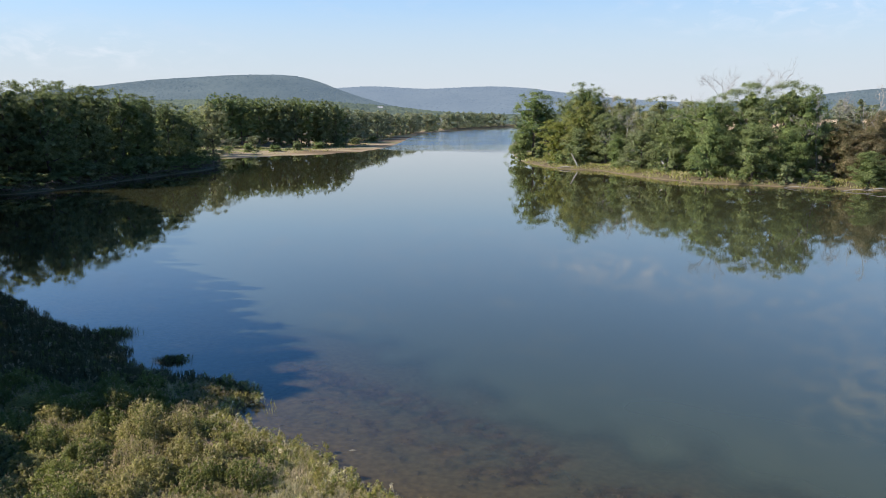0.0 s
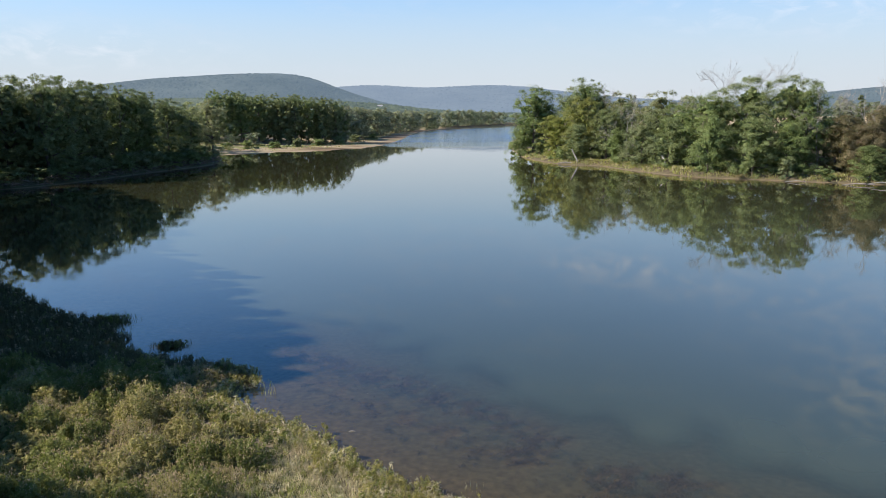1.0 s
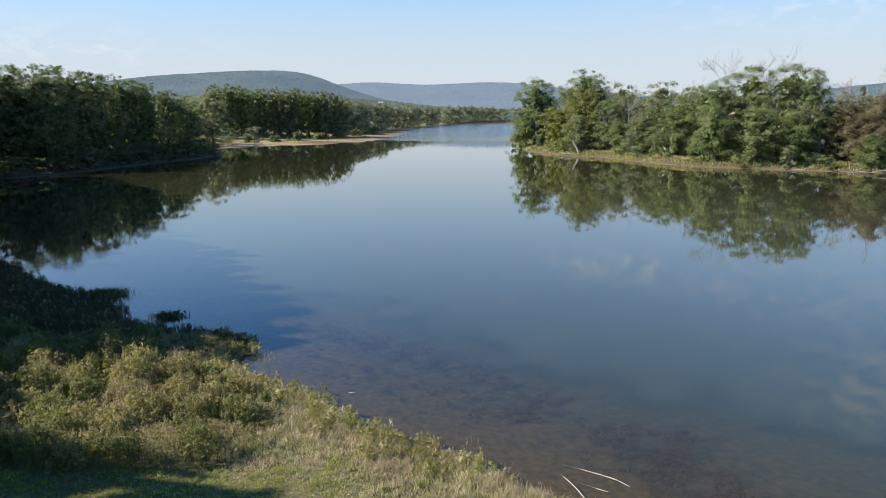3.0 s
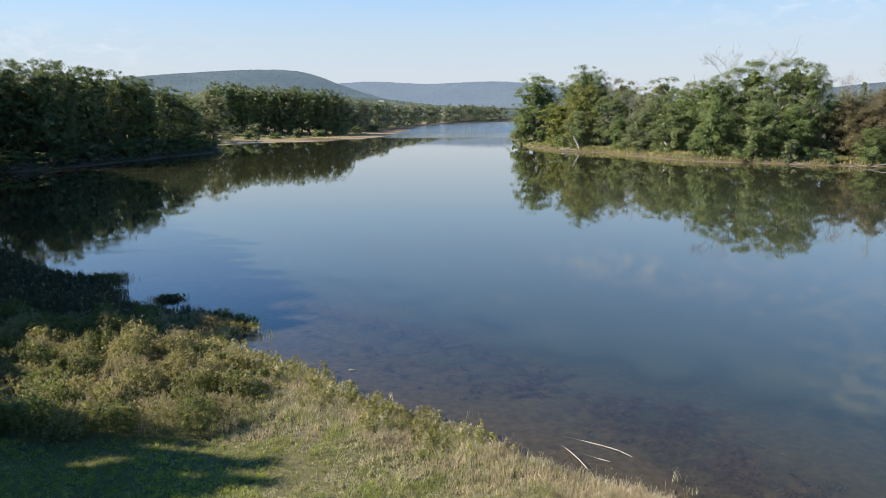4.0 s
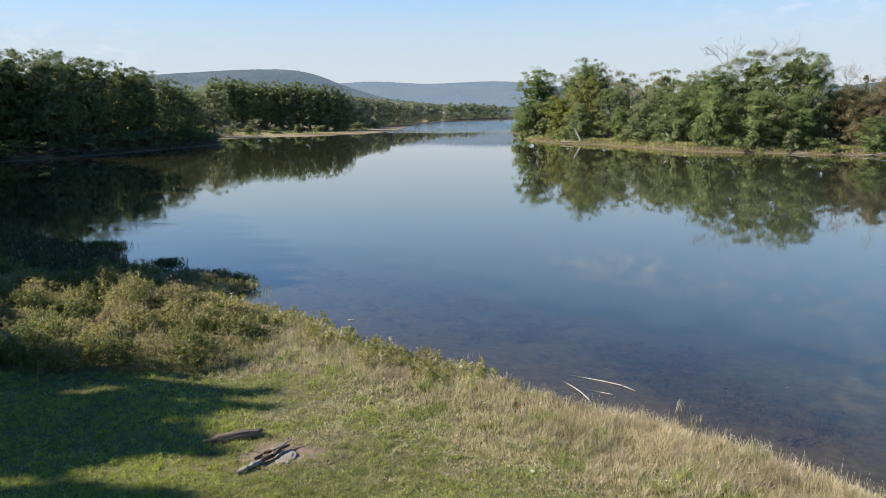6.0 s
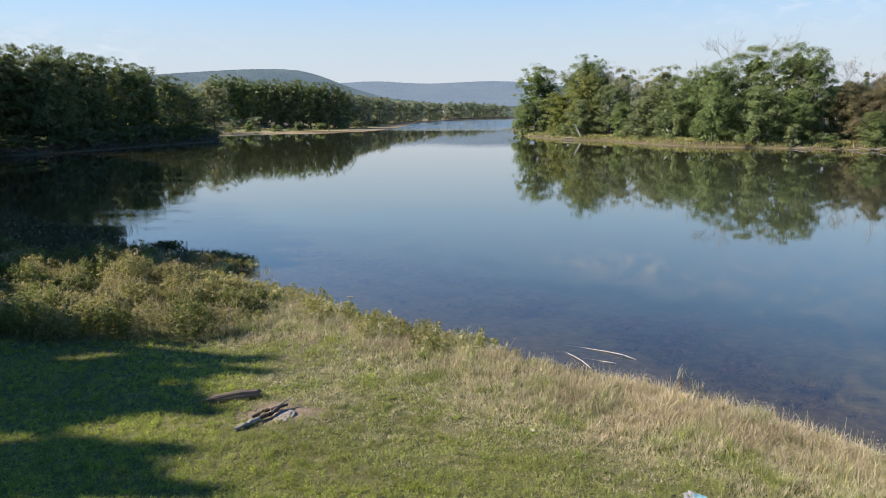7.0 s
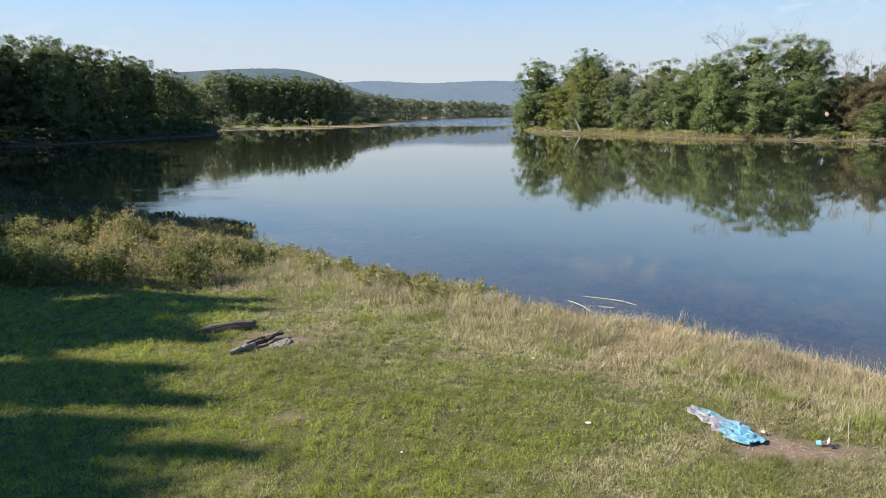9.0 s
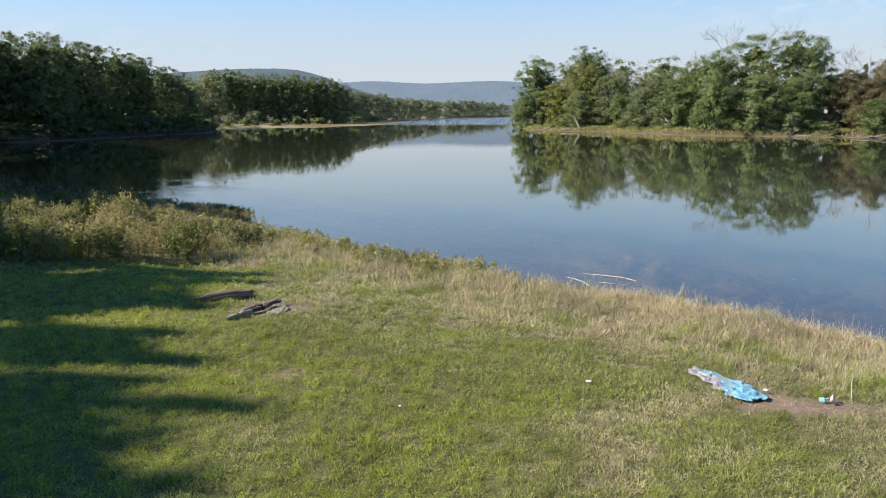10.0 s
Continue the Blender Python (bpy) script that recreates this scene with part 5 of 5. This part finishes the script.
def plastic_sheet():
    """A crumpled sheet, lilac grey at one end and blue at the other."""
    nu, nv = 90, 34
    u, v = np.meshgrid(np.linspace(0, 1, nu), np.linspace(-1, 1, nv))
    cx = np.interp(u, [0, 0.3, 0.6, 1], [5.72, 5.98, 6.2, 6.34])
    cy = np.interp(u, [0, 0.3, 0.6, 1], [12.55, 12.0, 11.5, 10.85])
    wide = np.interp(u, [0, 0.12, 0.35, 0.6, 0.9, 1.0], [0.12, 0.24, 0.36, 0.38, 0.32, 0.2]) * (1 + 0.25 * wave(u * 6, np.sign(v) * 5 + 0 * u, 1.5, 90))
    x = cx + v * wide * 0.95 + 0.05 * wave(u * 2, v, 0.5, 91)
    y = cy + v * wide * 0.32 + 0.05 * wave(u * 2, v, 0.5, 92)
    fold = np.abs(wave(u * 2.2, v * 0.7, 0.9, 93)) * 0.04 + np.abs(wave(u * 2.2, v * 0.7, 0.4, 94)) * 0.015 + 0.006 * wave(u * 2.2, v * 0.7, 0.07, 95)
    z = sample(MZ, x, y) + 0.05 + fold * (1.1 - 0.6 * np.abs(v) ** 3)
    me = mesh_from("sheet", np.stack([x - 6.3, y - 11.3, z], 2).reshape(-1, 3), grid_quads(nu, nv), [TARP_BLUE, TARP_GREY], smooth=True)
    lilac = (u - 0.47 + 0.18 * v + 0.16 * wave(u * 3, v, 0.7, 96) < 0) & ~((u < 0.34) & (u > 0.06) & (v > 0.1))
    lilac |= (u > 0.42) & (u < 0.58) & (v > 0.62)
    me.polygons.foreach_set("material_index", lilac[:-1, :-1].astype(np.int32).ravel())
    ob = thing("plastic_sheet", pose(6.3, 11.3, 0), "crumpled blue and lilac-grey plastic sheet on the ground", "plastic sheet")
    sheet = part("sheet", me, ob)
    sheet.modifiers.new("thickness", "SOLIDIFY").thickness = 0.006


def dead_stalks():
    """Dry stalks and chaff strewn over the bare earth and round the fireplace."""
    rng = np.random.default_rng(98)
    pieces = []
    for cx, cy, rx, ry, n in ((7.4, 10.75, 1.5, 0.5, 420), (-4.2, 15.6, 1.1, 0.8, 260), (4.6, 12.7, 0.4, 0.2, 40)):
        x, y = cx + rng.normal(size=n) * rx * 0.6, cy + rng.normal(size=n) * ry * 0.6
        pos = np.stack([x, y, sample(MZ, x, y) + rng.uniform(0.008, 0.03, n)], 1)
        nrm = unit(rng.normal(size=(n, 3)) * 0.18 + np.array([0, 0, 1]))
        pieces.append((*leaf_quads(rng, pos, nrm, rng.uniform(0.04, 0.28, n), 0.09), rng.integers(0, 2, n)))
    stuff("dead_stalks", pieces, [GRASS_STRAW, HERB_TAN], "dry stalks strewn over the bare earth", "dry stalks")


def turned(name, profile, mat, sides=20):
    """A round body from a profile of (radius, height)."""
    rings = [[(r * math.cos(2 * math.pi * s / sides), r * math.sin(2 * math.pi * s / sides), z) for s in range(sides)] for r, z in profile]
    quads = [(k * sides + s, k * sides + (s + 1) % sides, (k + 1) * sides + (s + 1) % sides, (k + 1) * sides + s) for k in range(len(profile) - 1) for s in range(sides)]
    return mesh_from(name, [p for ring in rings for p in ring], quads, [mat], smooth=True)


def litter():
    z = ground_z(7.85, 10.98)
    bottle = thing("bottle", pose(7.85, 10.98, z) @ Matrix.Diagonal((0.66, 0.66, 0.66, 1)), "white plastic bottle standing on bare earth", "bottle")
    part("body", turned("body", [(0, 0), (0.042, 0), (0.046, 0.01), (0.046, 0.15), (0.040, 0.175), (0.018, 0.2), (0.016, 0.215)], WHITE_PLASTIC), bottle)
    part("label_band", turned("label_band", [(0.0465, 0.03), (0.0475, 0.032), (0.0475, 0.09), (0.0465, 0.092)], PINK_PLASTIC), bottle, "pinkish label band")
    part("cap", turned("cap", [(0.019, 0.205), (0.019, 0.235), (0.017, 0.238), (0, 0.238)], WHITE_PLASTIC), bottle)
    # dark lumps put in for the shadow and dark spot at the bottle
    for dx, dy, r in ((0.02, -0.12, 20), (0.13, -0.05, -35)):
        x, y = 7.85 + dx, 10.98 + dy
        scrap = thing("scrap", pose(x, y, ground_z(x, y), 0, 0, r), "dark lump for the shadow and dark spot beside the bottle", "litter", "litter")
        bm = bmesh.new()
        bmesh.ops.create_icosphere(bm, subdivisions=2, radius=0.05)
        for v in bm.verts:
            v.co *= 1 + 0.5 * noise.noise(v.co * 30)
            v.co.z = v.co.z * 0.5 + 0.02
        part("film", mesh_of("film", bm, DARK_SPOT, False), scrap)
    cup = thing("cup", pose(7.6, 10.98, ground_z(7.6, 10.98) + 0.05, 82, 0, 65), "aqua plastic cup lying on its side", "cup")
    part("shell", turned("shell", [(0, 0.0), (0.042, 0.0), (0.055, 0.09), (0.058, 0.092), (0.052, 0.09), (0.038, 0.01), (0, 0.01)], AQUA_PLASTIC), cup)
    part("straw", stick_mesh("straw", [(0.02, 0, 0.02), (0.03, 0.02, 0.12), (0.035, 0.035, 0.19)], [0.005, 0.005, 0.005], WHITE_PLASTIC, 97, 6, 0), cup, "thin white straw")
    for name, x, y, s, label in (("lid", 6.75, 11.35, 0.04, "pale plastic lid on bare earth"), ("paper_scrap", 3.3, 11.4, 0.05, "white paper scrap in the grass"),
                                 ("paper_scrap", 2.7, 15.6, 0.065, "pale scrap lying in the grass"), ("paper_scrap", -0.3, 9.9, 0.02, "tiny white scrap in the grass")):
        bm = bmesh.new()
        bmesh.ops.create_circle(bm, cap_ends=True, segments=14, radius=s)
        bmesh.ops.solidify(bm, geom=bm.faces[:], thickness=0.012)
        for v in bm.verts:
            v.co.z += 0.35 * s * noise.noise(v.co * 25 + Vector((x, 0, 0))) + 0.06 + 0.04
            v.co.x *= 1.25
        ob = thing(name, pose(x, y, ground_z(x, y) - 0.02, 0, 0, 40 * x), label, "litter", "litter")
        part("flake", mesh_of("flake", bm, DRIFTWOOD if s > 0.06 else WHITE_PLASTIC, False), ob)


def driftwood():
    for k, (label, pts, rad) in enumerate((
            ("long bleached driftwood pole lying in the shallows", [(4.94, 23.74, -0.06), (5.6, 23.25, 0.0), (6.25, 22.78, 0.04), (6.75, 22.35, 0.07), (7.13, 21.95, 0.03)], [0.008, 0.011, 0.016, 0.020, 0.010]),
            ("bleached driftwood stick slanting out of the water", [(4.75, 23.0, -0.05), (4.95, 22.3, 0.06), (5.15, 21.6, 0.12), (5.32, 20.95, 0.10)], [0.008, 0.014, 0.017, 0.012]),
            ("short bleached driftwood stub in the shallows", [(5.4, 22.4, -0.08), (5.8, 21.95, 0.0), (6.24, 21.55, 0.06)], [0.007, 0.010, 0.015]))):
        x, y = pts[0][:2]
        ob = thing("driftwood", pose(x, y, 0), label, "driftwood", "driftwood in the shallows")
        part("wood", stick_mesh("wood", [(a - x, b - y, c) for a, b, c in pts], rad, DRIFTWOOD, 100 + k, 9, 0.1), ob)
    ob = thing("driftwood", pose(-4.3, 30.6, 0), "pale wood chip floating on the water", "driftwood", "driftwood in the shallows")
    part("wood", stick_mesh("wood", [(-0.17, 0, 0.0), (0, 0.01, 0.02), (0.17, 0.0, 0.01)], [0.012, 0.03, 0.012], DRIFTWOOD, 104, 7, 0.1), ob)
    ob = thing("stump", pose(7.75, 19.25, ground_z(7.75, 19.25)), "dark rotten stump at the water's edge", "stump")
    part("wood", stick_mesh("wood", [(0, 0, -0.1), (0.03, 0.02, 0.12), (0.05, 0.06, 0.30)], [0.15, 0.10, 0.05], BARK, 105, 10, 0.2), ob)
    for k, (x, y, pts, rad) in enumerate(((8.3, 11.1, [(0, 0, 0), (0.12, 0.25, 0.2), (0.3, 0.55, 0.36), (0.8, 1.0, 0.38), (1.5, 1.5, 0.5)], [0.009, 0.007, 0.006, 0.005, 0.003]),
                                          (8.4, 11.6, [(0, 0, 0), (0.1, 0.1, 0.25), (0.14, 0.2, 0.5), (0.1, 0.25, 0.68)], [0.010, 0.008, 0.006, 0.003]))):
        ob = thing("dead_branch", pose(x, y, ground_z(x, y) - 0.02), "thin bleached dead branch standing in the grass", "branch", "dead branches")
        part("wood", stick_mesh("wood", pts, rad, DRIFTWOOD, 107 + k, 7, 0.12), ob)


def far_bank_wood():
    """Bleached trunks that lean and lie along the right bank."""
    for k, (x, y, pts, rad, label) in enumerate((
            (60.3, 191, [(0.6, -5.0, -0.9), (0.0, -3.0, 1.2), (-0.9, 0, 4.0)], [0.28, 0.25, 0.16], "bleached trunk leaning out of the bank"),
            (40.6, 217, [(1.2, -1.0, -0.8), (0.2, 0, 1.8), (-0.9, 0.5, 4.0)], [0.28, 0.25, 0.15], "bleached trunk leaning out of the bank"),
            (38.0, 217.0, [(-2.5, 0.5, 0.1), (0, 0, 0.5), (2.5, -0.5, 0.2)], [0.12, 0.2, 0.12], "bleached log lying at the waterline"),
            (90.5, 149.6, [(-3, 0.8, 0.0), (0, 0, 0.45), (3, -1.4, 0.3)], [0.05, 0.09, 0.06], "bleached log lying at the waterline"),
            (94.5, 147, [(-3, 1.3, 0.4), (0, 0.6, 0.9), (3, -1.4, 0.5)], [0.05, 0.1, 0.06], "bleached log lying at the waterline"),
            (80.5, 156.6, [(-2, 0.8, 0.1), (0, 0, 0.4), (2, -0.8, 0.3)], [0.05, 0.08, 0.05], "bleached log lying at the waterline"))):
        z = max(ground_z(x, y), 0)
        ob = thing("bleached_trunk", pose(x, y, z), label, "fallen trunk", "bleached trunks on the right bank")
        part("wood", stick_mesh("wood", pts, rad, BARK_PALE, 120 + k, 8, 0.12), ob)


def house(x, y, z, wide, deep, high, turn):
    ob = thing("house", pose(x, y, z, 0, 0, turn), "white house with a grey roof among distant trees", "house", "distant houses")
    bm = bmesh.new()
    bmesh.ops.create_cube(bm, size=1, matrix=Matrix.Translation((0, 0, high / 2)) @ Matrix.Diagonal((wide, deep, high, 1)))
    part("wall", mesh_of("wall", bm, HOUSE_WHITE, False), ob)
    bm = bmesh.new()
    e, ridge_z = 0.6, high + 0.38 * deep
    v = [bm.verts.new(p) for p in ((-wide / 2 - e, -deep / 2 - e, high), (wide / 2 + e, -deep / 2 - e, high), (wide / 2 + e, deep / 2 + e, high), (-wide / 2 - e, deep / 2 + e, high),
                                   (-wide / 2 - e, 0, ridge_z), (wide / 2 + e, 0, ridge_z))]
    for f in ((0, 1, 5, 4), (2, 3, 4, 5), (0, 4, 3), (1, 2, 5), (3, 2, 1, 0)):
        bm.faces.new([v[i] for i in f])
    part("roof", mesh_of("roof", bm, HOUSE_ROOF, False), ob)
    for k in range(4):
        bm = bmesh.new()
        bmesh.ops.create_cube(bm, size=1, matrix=Matrix.Translation(((k - 1.5) * wide / 4.4, -deep / 2 - 0.03, high * 0.55)) @ Matrix.Diagonal((1.6, 0.12, 2.0, 1)))
        part("window", mesh_of("window", bm, HOUSE_GLASS, False), ob)


def field():
    x, y = np.meshgrid(np.linspace(200, 460, 30), np.linspace(380, 620, 14))
    u = (y - 380) / 240
    z = 1.5 + 11.5 * smooth(u, 0, 1) + 0.3 * wave(x, y, 40, 130)
    tagged(new("field", mesh_from("field", np.stack([x, y, z], 2).reshape(-1, 3), grid_quads(30, 14), [FIELD], smooth=True)), "tan stubble field beyond the trees", "field", kind="structure")


def shore_debris():
    """Fallen branches and roots along the shaded forest bank."""
    rng = np.random.default_rng(140)
    x, y, d, z = scatter(rng, -112, -72, 142, 258, 9000)
    keep = (d > 0.1) & (d < 5)
    x, y, z = x[keep][:420], y[keep][:420], z[keep][:420]
    paths = []
    for a, b, c in zip(x, y, z):
        turn, long = rng.uniform(0, 6.28), rng.uniform(1.5, 5)
        rise = rng.uniform(-0.1, 1.2)
        end = (a + long * math.cos(turn), b + long * math.sin(turn), c + rise)
        paths.append(limb(rng, (a, b, c + 0.1), end, rng.uniform(0.08, 0.2), 0.04, 0.12, 4))
    v, q = tubes(paths, 5)
    me = mesh_from("shore_debris", v, q, [BARK, LOG_WOOD], np.repeat(rng.integers(0, 2, len(paths)), len(q) // len(paths)), smooth=True)
    tagged(new("shore_debris", me), "brown fallen branches and roots along the forest bank", "branches", kind="stuff")


shore_debris()
fallen_log()
fireplace()
plastic_sheet()
dead_stalks()
litter()
driftwood()
far_bank_wood()
field()
house(-138, 1420, 30, 10, 7, 4, 10)
house(-152, 1400, 26, 8, 6, 3.5, -15)
house(-22, 1130, 2, 22, 10, 7, 5)
